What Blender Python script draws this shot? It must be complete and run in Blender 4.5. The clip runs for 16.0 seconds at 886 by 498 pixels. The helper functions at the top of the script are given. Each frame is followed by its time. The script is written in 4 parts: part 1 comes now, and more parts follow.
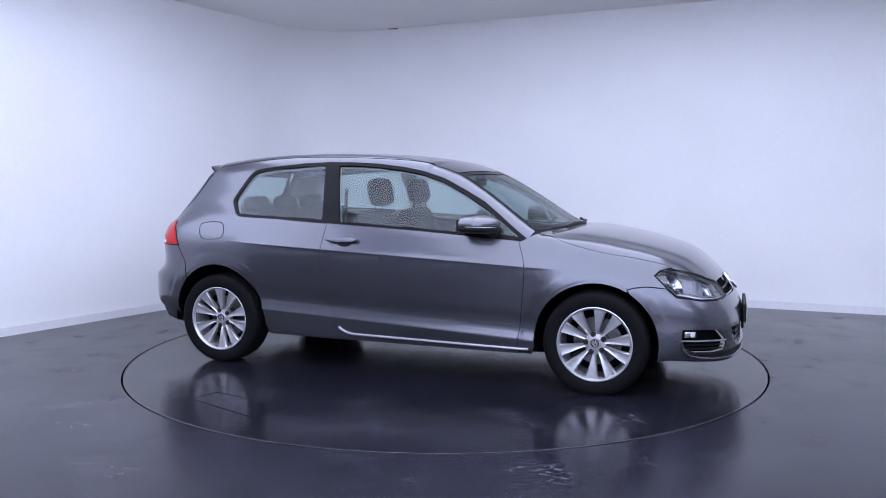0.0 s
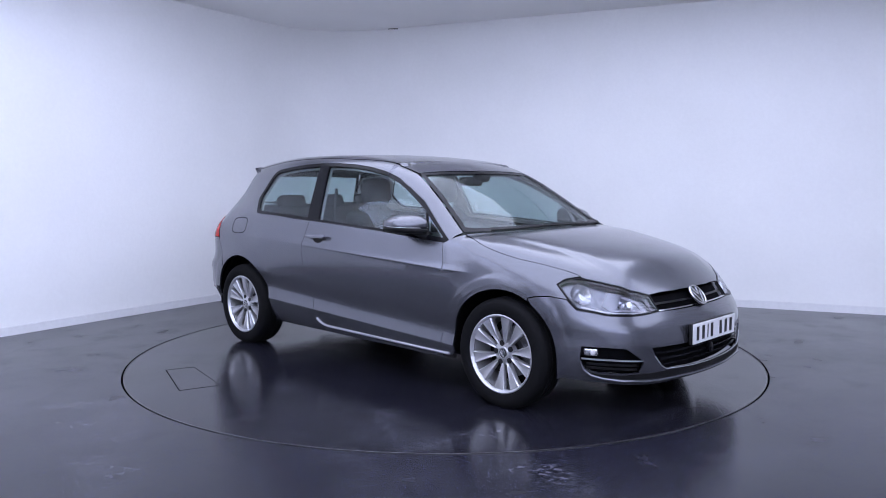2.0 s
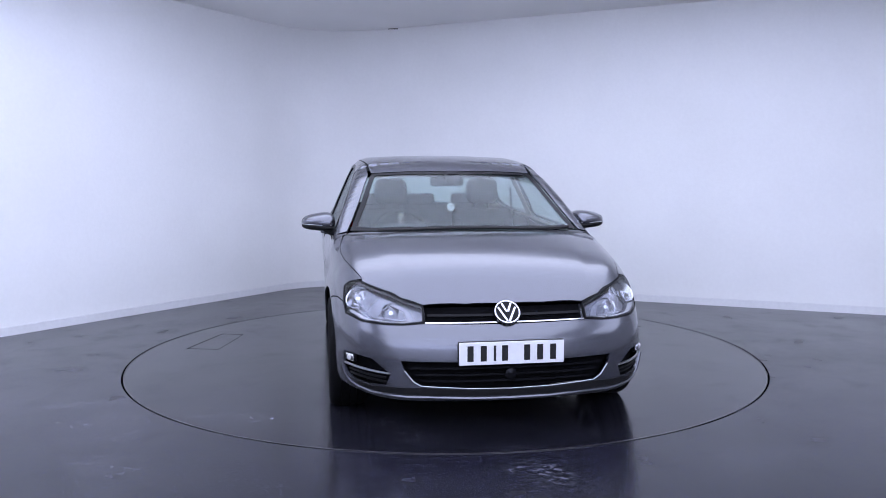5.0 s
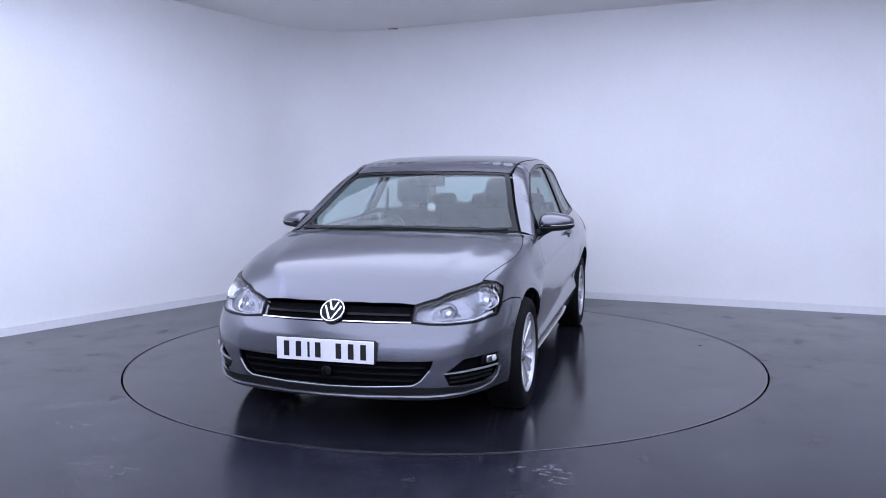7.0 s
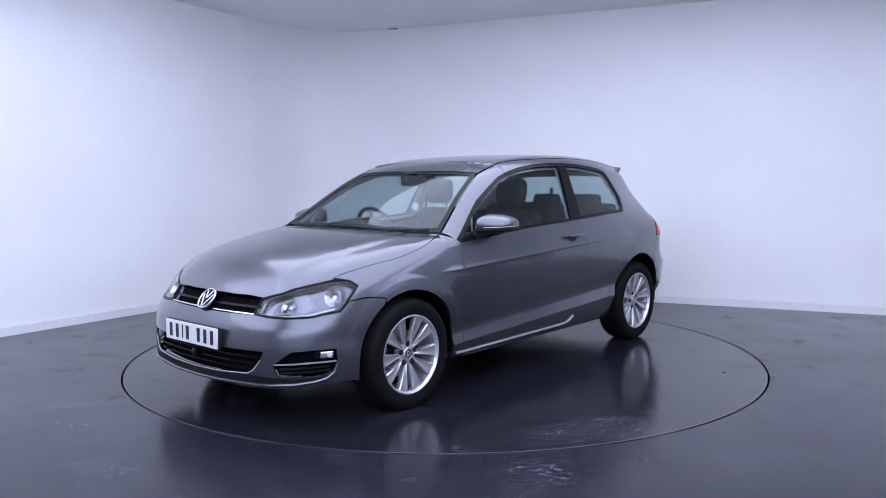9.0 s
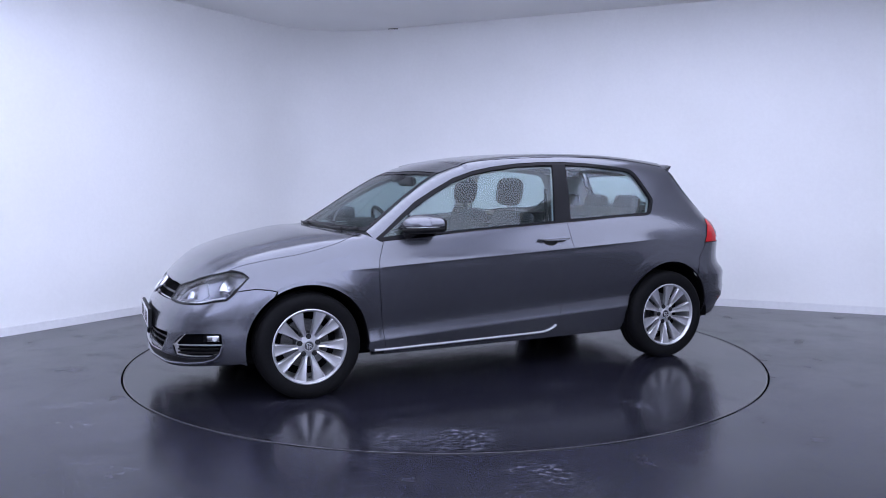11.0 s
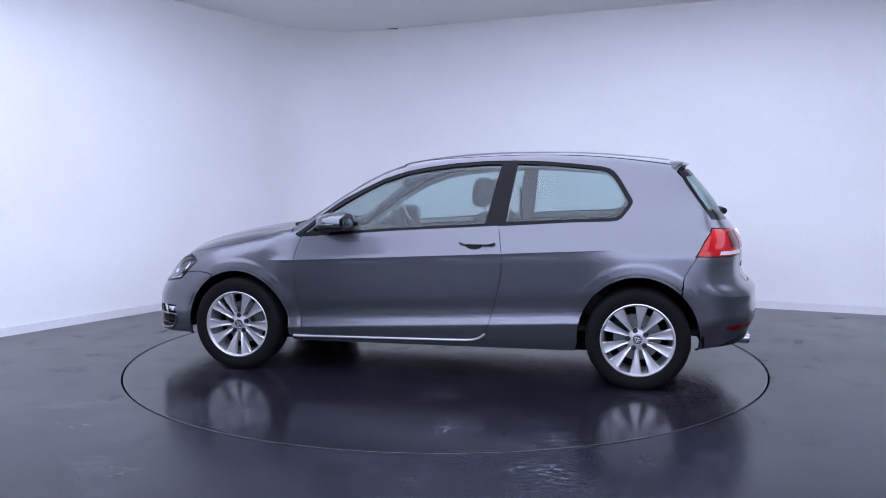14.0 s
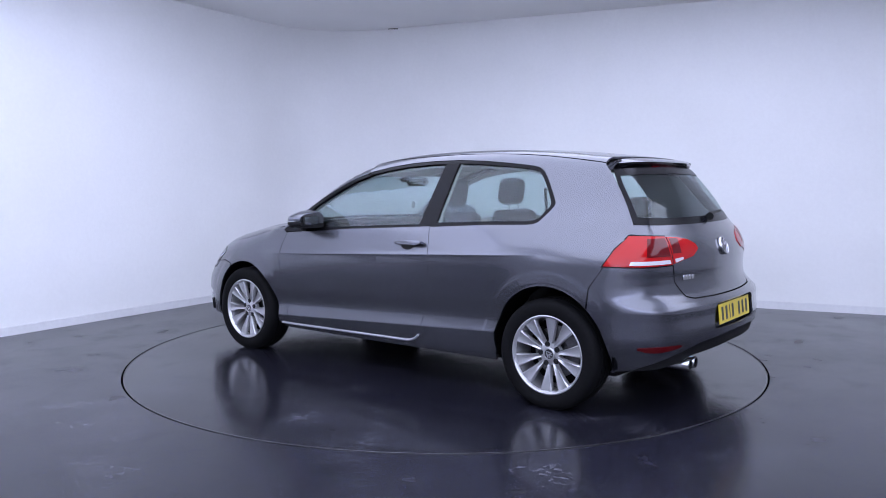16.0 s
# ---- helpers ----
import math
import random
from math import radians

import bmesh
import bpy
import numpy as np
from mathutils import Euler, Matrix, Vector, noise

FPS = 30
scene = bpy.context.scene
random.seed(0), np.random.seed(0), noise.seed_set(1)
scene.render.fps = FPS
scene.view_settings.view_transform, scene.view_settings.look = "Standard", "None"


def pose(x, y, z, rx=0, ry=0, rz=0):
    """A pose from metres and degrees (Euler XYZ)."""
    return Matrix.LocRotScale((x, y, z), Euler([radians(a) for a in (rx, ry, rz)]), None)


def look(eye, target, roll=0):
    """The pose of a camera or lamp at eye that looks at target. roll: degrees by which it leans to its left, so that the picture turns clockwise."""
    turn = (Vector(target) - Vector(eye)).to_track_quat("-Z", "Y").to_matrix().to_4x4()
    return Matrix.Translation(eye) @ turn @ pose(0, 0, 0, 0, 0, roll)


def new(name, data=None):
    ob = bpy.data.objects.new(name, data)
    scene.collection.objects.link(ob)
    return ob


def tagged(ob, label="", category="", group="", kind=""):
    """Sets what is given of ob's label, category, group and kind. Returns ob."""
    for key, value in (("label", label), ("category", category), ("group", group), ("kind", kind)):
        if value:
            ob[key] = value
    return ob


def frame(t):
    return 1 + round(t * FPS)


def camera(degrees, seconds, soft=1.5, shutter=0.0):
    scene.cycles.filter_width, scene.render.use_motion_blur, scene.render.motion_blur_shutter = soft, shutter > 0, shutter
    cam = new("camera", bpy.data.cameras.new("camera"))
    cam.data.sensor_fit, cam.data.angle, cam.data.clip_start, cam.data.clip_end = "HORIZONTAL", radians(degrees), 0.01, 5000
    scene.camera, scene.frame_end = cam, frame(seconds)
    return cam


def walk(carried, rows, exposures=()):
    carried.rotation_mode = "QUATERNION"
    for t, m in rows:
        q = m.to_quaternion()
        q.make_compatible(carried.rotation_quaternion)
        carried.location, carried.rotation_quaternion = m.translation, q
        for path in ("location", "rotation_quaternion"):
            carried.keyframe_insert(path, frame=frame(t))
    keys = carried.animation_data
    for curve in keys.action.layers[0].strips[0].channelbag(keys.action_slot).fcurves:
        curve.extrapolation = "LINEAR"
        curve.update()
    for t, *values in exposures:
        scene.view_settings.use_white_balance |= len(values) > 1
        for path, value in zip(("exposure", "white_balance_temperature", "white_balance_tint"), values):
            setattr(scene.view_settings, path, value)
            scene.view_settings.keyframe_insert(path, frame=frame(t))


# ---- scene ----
# the camera stands still on a tripod before the turntable
cam = camera(58.74, 16.0, soft=.9)
EYE = Vector((0, -5.8308, 1.2723))
AHEAD = Vector((math.sin(-.0023) * math.cos(.0862), math.cos(.0862), -math.sin(.0862)))
STAND = look(EYE, EYE + 10 * AHEAD, -.11)
walk(cam, [(0, STAND), (16, STAND)])

# ---- light: plain room, unseen light boxes added (built with the ceiling below), no daylight
world = bpy.data.worlds.new("world")
world.use_nodes = True
scene.world = world
world.node_tree.nodes["Background"].inputs[0].default_value = (.75, .8, 1, 1)
world.node_tree.nodes["Background"].inputs[1].default_value = .02
scene.view_settings.exposure = 0.0
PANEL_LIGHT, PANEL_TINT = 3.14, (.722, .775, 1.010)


# ---- materials
def material(name, color, rough=.5, metal=0.0, coat=0.0, grain=0.0, grain_size=40.0, bump=0.0, bump_size=200.0, emit=0.0, stain=0.0, stain_size=2.0, specular=.5):
    m = bpy.data.materials.new(name)
    m.use_nodes = True
    t = m.node_tree
    b = t.nodes["Principled BSDF"]
    b.inputs["Base Color"].default_value = (*color, 1)
    b.inputs["Roughness"].default_value = rough
    b.inputs["Metallic"].default_value = metal
    b.inputs["Coat Weight"].default_value = coat
    b.inputs["Coat Roughness"].default_value = .04
    b.inputs["Specular IOR Level"].default_value = specular
    if emit:
        b.inputs["Emission Color"].default_value = (*color, 1)
        b.inputs["Emission Strength"].default_value = emit
    where = t.nodes.new("ShaderNodeTexCoord").outputs["Object"]

    def noise_at(size, detail=4):
        n = t.nodes.new("ShaderNodeTexNoise")
        n.inputs["Scale"].default_value, n.inputs["Detail"].default_value = size, detail
        t.links.new(where, n.inputs["Vector"])
        return n.outputs["Fac"]

    shade = None
    for amount, size in ((grain, grain_size), (stain, stain_size)):
        if amount:
            r = t.nodes.new("ShaderNodeMapRange")
            r.inputs["From Min"].default_value, r.inputs["From Max"].default_value = .3, .7
            r.inputs["To Min"].default_value, r.inputs["To Max"].default_value = 1 - amount, 1 + amount
            t.links.new(noise_at(size), r.inputs["Value"])
            if shade is None:
                shade = r.outputs[0]
            else:
                x = t.nodes.new("ShaderNodeMath")
                x.operation = "MULTIPLY"
                t.links.new(shade, x.inputs[0]), t.links.new(r.outputs[0], x.inputs[1])
                shade = x.outputs[0]
    if shade is not None:
        v = t.nodes.new("ShaderNodeVectorMath")
        v.operation = "SCALE"
        v.inputs[0].default_value = color
        t.links.new(shade, v.inputs["Scale"]), t.links.new(v.outputs[0], b.inputs["Base Color"])
    if bump:
        k = t.nodes.new("ShaderNodeBump")
        k.inputs["Strength"].default_value, k.inputs["Distance"].default_value = 1, bump
        t.links.new(noise_at(bump_size), k.inputs["Height"]), t.links.new(k.outputs[0], b.inputs["Normal"])
    return m


def glass(name, tint, sheen=.040):
    m = bpy.data.materials.new(name)
    m.use_nodes = True
    t = m.node_tree
    t.nodes.clear()
    out, mix = t.nodes.new("ShaderNodeOutputMaterial"), t.nodes.new("ShaderNodeMixShader")
    clear, gloss, rim = t.nodes.new("ShaderNodeBsdfTransparent"), t.nodes.new("ShaderNodeBsdfGlossy"), t.nodes.new("ShaderNodeLayerWeight")
    power, scale = t.nodes.new("ShaderNodeMath"), t.nodes.new("ShaderNodeMath")
    power.operation, scale.operation = "POWER", "MULTIPLY_ADD"
    power.inputs[1].default_value, scale.inputs[1].default_value, scale.inputs[2].default_value = 4.0, .45, sheen
    rim.inputs["Blend"].default_value = .5
    clear.inputs[0].default_value = (*tint, 1)
    gloss.inputs["Roughness"].default_value = 0
    t.links.new(rim.outputs["Facing"], power.inputs[0]), t.links.new(power.outputs[0], scale.inputs[0])
    t.links.new(scale.outputs[0], mix.inputs[0]), t.links.new(clear.outputs[0], mix.inputs[1])
    t.links.new(gloss.outputs[0], mix.inputs[2]), t.links.new(mix.outputs[0], out.inputs[0])
    return m


def car_paint():
    """Grey metallic paint: fine flakes under a clear coat."""
    m = material("grey_metallic_paint", (.13, .125, .13), .27, .8, 1.0)
    t, b = m.node_tree, m.node_tree.nodes["Principled BSDF"]
    b.inputs["Coat Weight"].default_value, b.inputs["Coat Roughness"].default_value = .8, .11
    where = t.nodes.new("ShaderNodeTexCoord").outputs["Object"]
    v = t.nodes.new("ShaderNodeTexVoronoi")
    v.inputs["Scale"].default_value = 900
    r = t.nodes.new("ShaderNodeMapRange")
    r.inputs["To Min"].default_value, r.inputs["To Max"].default_value = .8, 1.25
    s = t.nodes.new("ShaderNodeVectorMath")
    s.operation = "SCALE"
    s.inputs[0].default_value = (.113, .116, .138)
    t.links.new(where, v.inputs["Vector"]), t.links.new(v.outputs["Color"], r.inputs["Value"])
    t.links.new(r.outputs[0], s.inputs["Scale"]), t.links.new(s.outputs[0], b.inputs["Base Color"])
    return m


def floor_vinyl(name, gloss, dull, specked):
    """Dark safety vinyl with a wet gloss, blue specks and dull scuffed patches."""
    m = material(name, (.018, .018, .024), .18)
    t, b = m.node_tree, m.node_tree.nodes["Principled BSDF"]
    where = t.nodes.new("ShaderNodeTexCoord").outputs["Object"]

    def ramp(source, a, z, lo, hi):
        r = t.nodes.new("ShaderNodeMapRange")
        for k, x in zip(("From Min", "From Max", "To Min", "To Max"), (a, z, lo, hi)):
            r.inputs[k].default_value = x
        t.links.new(source, r.inputs["Value"])
        return r.outputs[0]

    def noisy(size, detail=5, warp=0.0):
        n = t.nodes.new("ShaderNodeTexNoise")
        n.inputs["Scale"].default_value, n.inputs["Detail"].default_value, n.inputs["Distortion"].default_value = size, detail, warp
        t.links.new(where, n.inputs["Vector"])
        return n.outputs["Fac"]

    specks = t.nodes.new("ShaderNodeTexVoronoi")
    specks.inputs["Scale"].default_value = 115
    t.links.new(where, specks.inputs["Vector"])
    dot = ramp(specks.outputs["Distance"], .16, .32, 1, 0)
    pick = t.nodes.new("ShaderNodeSeparateColor")
    t.links.new(specks.outputs["Color"], pick.inputs[0])
    some = ramp(pick.outputs[0], 1 - specked, 1.1 - specked, 0, 1)
    both = t.nodes.new("ShaderNodeMath")
    both.operation = "MULTIPLY"
    t.links.new(dot, both.inputs[0]), t.links.new(some, both.inputs[1])
    mix = t.nodes.new("ShaderNodeMix")
    mix.data_type = "RGBA"
    mix.inputs["A"].default_value, mix.inputs["B"].default_value = (.010, .010, .0145, 1), (.13, .135, .28, 1)
    t.links.new(both.outputs[0], mix.inputs["Factor"])
    stain = t.nodes.new("ShaderNodeMath")
    stain.operation = "MULTIPLY"
    t.links.new(ramp(noisy(1.7, 9, .9), .55, .72, 0, 1), stain.inputs[0]), t.links.new(ramp(noisy(32, 6, .6), .46, .70, 0, 1), stain.inputs[1])
    dried = t.nodes.new("ShaderNodeMix")
    dried.data_type = "RGBA"
    dried.inputs["B"].default_value = (.12, .12, .15, 1)
    t.links.new(stain.outputs[0], dried.inputs["Factor"]), t.links.new(mix.outputs["Result"], dried.inputs["A"])
    t.links.new(dried.outputs["Result"], b.inputs["Base Color"])
    rough = t.nodes.new("ShaderNodeMath")
    rough.operation = "ADD"
    t.links.new(ramp(noisy(1.3, 4), .35, .7, .15 + dull, .22 + dull), rough.inputs[0])
    t.links.new(ramp(noisy(4.5, 7, .4), .54, .80, 0, .10), rough.inputs[1])
    t.links.new(rough.outputs[0], b.inputs["Roughness"])
    k = t.nodes.new("ShaderNodeBump")
    k.inputs["Strength"].default_value, k.inputs["Distance"].default_value = .5, .0004
    b.inputs["Specular IOR Level"].default_value = gloss
    t.links.new(noisy(160, 2), k.inputs["Height"]), t.links.new(k.outputs[0], b.inputs["Normal"])
    return m


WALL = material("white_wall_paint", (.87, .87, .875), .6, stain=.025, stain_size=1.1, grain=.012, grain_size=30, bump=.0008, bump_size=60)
# Unseen side walls, greyed to dim what the car's flanks reflect.
SIDE_WALL = material("darkened_side_wall", (.42, .42, .43), .7, stain=.04, stain_size=1.5, bump=.0006, bump_size=80)
CEILING = material("white_ceiling_paint", (.90, .90, .90), .7, stain=.02, stain_size=.8, bump=.0006, bump_size=90)
SKIRT = material("white_gloss_board", (.78, .78, .80), .35, grain=.03, grain_size=25)
VINYL = floor_vinyl("dark_speckled_vinyl", .30, .03, .42)
DECK = floor_vinyl("dark_polished_vinyl", .36, -.02, .12)
PAINT = car_paint()
BLACK = material("black_plastic", (.010, .010, .011), .5, grain=.15, grain_size=300, bump=.0002, bump_size=900, specular=.25)
GLOSS_BLACK = material("gloss_black_trim", (.006, .006, .008), .25, specular=.12)
RUBBER = material("tyre_rubber", (.005, .005, .006), .75, grain=.2, grain_size=60, bump=.0004, bump_size=400, specular=.12)
GAP = material("dark_underbody_and_gaps", (.004, .004, .005), .9, grain=.3, grain_size=20, specular=.05)
HOUSING = material("grey_lamp_housing", (.19, .19, .21), .26, .85, grain=.1, grain_size=80)
BEZEL = material("satin_lamp_bezel", (.26, .26, .29), .3, .8, grain=.1, grain_size=80)
CHROME = material("chrome", (.62, .62, .64), .14, 1.0)
MIRROR = material("mirror_glass", (.22, .23, .25), .03, 1.0)
ALLOY = material("silver_alloy", (.53, .53, .555), .34, .75, .4, grain=.04, grain_size=200)
STEEL = material("brake_steel", (.22, .22, .23), .38, 1.0, grain=.2, grain_size=120)
CLOTH = material("charcoal_seat_cloth", (.014, .015, .017), .85, grain=.2, grain_size=500, bump=.0002, bump_size=400)
TRIM = material("dark_grey_cabin_plastic", (.016, .017, .019), .6, grain=.1, grain_size=200, bump=.0003, bump_size=500)
SILVER = material("silver_lamp_housing", (.52, .52, .55), .38, .7, grain=.1, grain_size=80)
LINER = material("pale_headlining", (.42, .42, .42), .9, grain=.05, grain_size=300)
GLASS = glass("green_tinted_glass", (.79, .86, .86))
LENS = glass("clear_lens", (.93, .94, .96), .02)
RED = material("red_lens", (.40, .006, .008), .06, 0, 0, specular=.4)
DARK_RED = material("dark_red_lens", (.10, .003, .005), .06, specular=.4)
WHITE_LENS = material("frosted_white_lens", (.60, .59, .62), .3, 0, .3)
PLATE_WHITE = material("white_plate", (.80, .80, .82), .3, stain=.03, stain_size=30)
PLATE_YELLOW = material("yellow_plate", (.75, .56, .02), .3, stain=.04, stain_size=30)
INK = material("black_print", (.01, .01, .012), .4)
WHITE = material("white_plastic", (.75, .75, .76), .4)
LAMP = material("added_light_diffuser", PANEL_TINT, .5, emit=PANEL_LIGHT)


# ---- mesh helpers
def mesh_of(name, bm, mat, smooth=True):
    me = bpy.data.meshes.new(name)
    bmesh.ops.recalc_face_normals(bm, faces=bm.faces)
    bm.to_mesh(me)
    bm.free()
    me.materials.append(mat)
    if smooth:
        me.shade_smooth()
        me.set_sharp_from_angle(angle=radians(38))
    return me


def part(name, bm, mat, parent=None, label="", smooth=True, at=None):
    ob = new(name, mesh_of(name, bm, mat, smooth) if isinstance(bm, bmesh.types.BMesh) else bm)
    ob.parent = parent
    if at is not None:
        ob.matrix_basis = at
    return tagged(ob, label) if label else ob


def thing(name, label, category, group="", kind=""):
    return tagged(new(name), label, category, group, kind)


def block(size, bevel=.0, segments=2, m=None, bm=None):
    """A box of that size about the origin with rounded edges."""
    own = bmesh.new()
    bmesh.ops.create_cube(own, size=1, matrix=Matrix.Diagonal((*size, 1)))
    if bevel:
        bmesh.ops.bevel(own, geom=own.edges[:], offset=bevel, segments=segments, affect="EDGES", profile=.5)
    return joined(own, bm, m)


def joined(own, bm=None, m=None):
    if m is not None:
        bmesh.ops.transform(own, matrix=m, verts=own.verts)
    if bm is None:
        return own
    me = bpy.data.meshes.new("tmp")
    own.to_mesh(me)
    own.free()
    bm.from_mesh(me)
    bpy.data.meshes.remove(me)
    return bm


def prism(outline, depth, bevel=0.0, m=None, bm=None):
    """An outline in x, y raised along z."""
    own = bmesh.new()
    low = [own.verts.new((x, y, 0)) for x, y in outline]
    high = [own.verts.new((x, y, depth)) for x, y in outline]
    own.faces.new(low), own.faces.new(high)
    n = len(low)
    for i in range(n):
        own.faces.new((low[i], low[(i + 1) % n], high[(i + 1) % n], high[i]))
    if bevel:
        own.edges.ensure_lookup_table()
        rim = [e for e in own.edges if all(v in high for v in e.verts)]
        bmesh.ops.bevel(own, geom=rim, offset=bevel, segments=2, affect="EDGES", profile=.5)
    return joined(own, bm, m)


def lathe(profile, steps=64, m=None, bm=None, start=0.0, end=360.0):
    """A profile of (radius, height) turned about z."""
    own = bmesh.new()
    whole = end - start >= 360
    rings = []
    for i in range(steps + (0 if whole else 1)):
        a = radians(start + (end - start) * i / steps)
        rings.append([own.verts.new((r * math.cos(a), r * math.sin(a), h)) for r, h in profile])
    for i in range(len(rings) if whole else len(rings) - 1):
        a, b = rings[i], rings[(i + 1) % len(rings)]
        for j in range(len(profile) - 1):
            own.faces.new((a[j], b[j], b[j + 1], a[j + 1]))
    bmesh.ops.remove_doubles(own, verts=own.verts, dist=1e-6)
    return joined(own, bm, m)


def tube(points, radius, sides=8, bm=None, m=None):
    """A round bar along points."""
    own = bmesh.new()
    pts = [Vector(p) for p in points]
    rings = []
    for i, p in enumerate(pts):
        ahead = (pts[min(i + 1, len(pts) - 1)] - pts[max(i - 1, 0)]).normalized()
        u = ahead.orthogonal().normalized() if i == 0 else (u - ahead * u.dot(ahead)).normalized()
        w = ahead.cross(u)
        r = radius[i] if isinstance(radius, (list, tuple)) else radius
        rings.append([own.verts.new(p + r * (math.cos(2 * math.pi * k / sides) * u + math.sin(2 * math.pi * k / sides) * w)) for k in range(sides)])
    for a, b in zip(rings, rings[1:]):
        for k in range(sides):
            own.faces.new((a[k], a[(k + 1) % sides], b[(k + 1) % sides], b[k]))
    own.faces.new(rings[0]), own.faces.new(rings[-1])
    return joined(own, bm, m)


# ---- the room: two white walls meeting in a rounded corner, dark floor, flat ceiling
HIGH, RADIUS = 3.05, 2.245
LEFT_A, LEFT_D = Vector((-3.66, .55)), Vector((.534, .8455))
RIGHT_A, RIGHT_D = Vector((1.55, 2.65)), Vector((.9207, -.3901))
CORNER = Vector((-1.513, 3.948))


def corner_arc(cut=.80, steps=14):
    """The rounded corner between the two walls."""
    a, b = CORNER - cut * LEFT_D, CORNER + cut * RIGHT_D
    inward = ((a + b) / 2 - CORNER).normalized()
    half = math.acos(max(-1, min(1, inward.dot(RIGHT_D))))
    r = cut * math.tan(half)
    c = CORNER + inward * (cut / math.cos(half))
    p, q = a - c, b - c
    a0, a1 = math.atan2(p.y, p.x), math.atan2(q.y, q.x)
    return [Vector((c.x + r * math.cos(a0 + (a1 - a0) * i / steps), c.y + r * math.sin(a0 + (a1 - a0) * i / steps))) for i in range(steps + 1)]


ARC = corner_arc()
ROOM = [LEFT_A - 3.2 * LEFT_D] + ARC + [RIGHT_A + 4.6 * RIGHT_D, Vector((7.2, -8.6)), Vector((-6.6, -8.6))]


def wall_strip(points, z0, z1, thick, inner_shift=0.0):
    """A wall along points with thickness outward (to the left of the way)."""
    bm = bmesh.new()
    n = len(points)
    sides = []
    for i, p in enumerate(points):
        d = (points[min(i + 1, n - 1)] - points[max(i - 1, 0)]).normalized()
        out = Vector((-d.y, d.x))
        sides.append((p - out * inner_shift, p + out * thick))
    cols = [[bm.verts.new((*q, z)) for q, z in ((a, z0), (a, z1), (b, z1), (b, z0))] for a, b in sides]
    for u, v in zip(cols, cols[1:]):
        for k in range(4):
            bm.faces.new((u[k], v[k], v[(k + 1) % 4], u[(k + 1) % 4]))
    bm.faces.new(cols[0]), bm.faces.new(cols[-1])
    return bm


def structure(name, bm, mat, label, category="structure", smooth=True):
    return tagged(part(name, bm, mat, None, "", smooth), label, category, kind="structure")


structure("wall_north", wall_strip(ROOM[:-2], 0, HIGH, .15), WALL, "white painted studio wall with a rounded corner", "wall")
structure("wall_east", wall_strip([ROOM[-3], ROOM[-2]], 0, HIGH, .15), SIDE_WALL, "unseen side wall beside the camera, greyed to darken the car's reflections", "wall")
structure("wall_south", wall_strip([ROOM[-2], ROOM[-1]], 0, HIGH, .15), WALL, "plain white wall behind the camera", "wall")
structure("wall_west", wall_strip([ROOM[-1], ROOM[0]], 0, HIGH, .15), SIDE_WALL, "unseen side wall beside the camera, greyed to darken the car's reflections", "wall")
structure("baseboard", wall_strip(ROOM[:-2], .0, .068, -.0005, .014), SKIRT, "low white skirting board along the wall", "skirting board")
structure("trim", wall_strip(ROOM[:-2], .070, .074, -.0005, .006), SKIRT, "thin white bead on top of the skirting", "trim")


def floor_mesh():
    """The floor, with a round opening for the turntable."""
    bm = bmesh.new()
    outer = [bm.verts.new((p.x, p.y, 0)) for p in ROOM]
    ring = [bm.verts.new(((RADIUS + .013) * math.cos(2 * math.pi * i / 160), (RADIUS + .013) * math.sin(2 * math.pi * i / 160), 0)) for i in range(160)]
    edges = [bm.edges.new((a, b)) for loop in (outer, ring) for a, b in zip(loop, loop[1:] + loop[:1])]
    bmesh.ops.triangle_fill(bm, edges=edges, use_beauty=True)
    low = [bm.verts.new(v.co - Vector((0, 0, .05))) for v in ring]
    for i in range(160):
        bm.faces.new((ring[i], ring[(i + 1) % 160], low[(i + 1) % 160], low[i]))
    return bm


structure("floor", floor_mesh(), VINYL, "dark glossy speckled vinyl studio floor", "floor", smooth=False)
structure("pit", lathe([(0, -.05), (2.4, -.05), (2.4, -.09), (0, -.09)], 64), GAP, "dark pit under the turntable", "pit", smooth=False)
bm = bmesh.new()
vs = [bm.verts.new((p.x, p.y, HIGH)) for p in ROOM]
top = [bm.verts.new((p.x, p.y, HIGH + .15)) for p in ROOM]
bm.faces.new(vs), bm.faces.new(top)
for i in range(len(vs)):
    bm.faces.new((vs[i], vs[(i + 1) % len(vs)], top[(i + 1) % len(vs)], top[i]))
structure("ceiling", bm, CEILING, "flat white painted studio ceiling", "ceiling", smooth=False)


def added_light_box(x, y, sx, sy, turn, deep):
    """Added unseen white fabric box under the ceiling, lit from within on all sides."""
    t = thing("added_ceiling_light", "very large unseen white fabric light box added under the ceiling, lit", "ceiling light", "ceiling lights")
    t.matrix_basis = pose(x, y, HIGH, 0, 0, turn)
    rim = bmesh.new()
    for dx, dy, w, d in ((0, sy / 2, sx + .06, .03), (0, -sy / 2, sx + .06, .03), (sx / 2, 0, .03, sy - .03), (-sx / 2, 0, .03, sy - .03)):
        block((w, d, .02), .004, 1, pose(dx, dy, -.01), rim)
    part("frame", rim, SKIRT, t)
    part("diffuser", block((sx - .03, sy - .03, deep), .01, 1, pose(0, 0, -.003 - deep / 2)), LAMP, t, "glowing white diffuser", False)


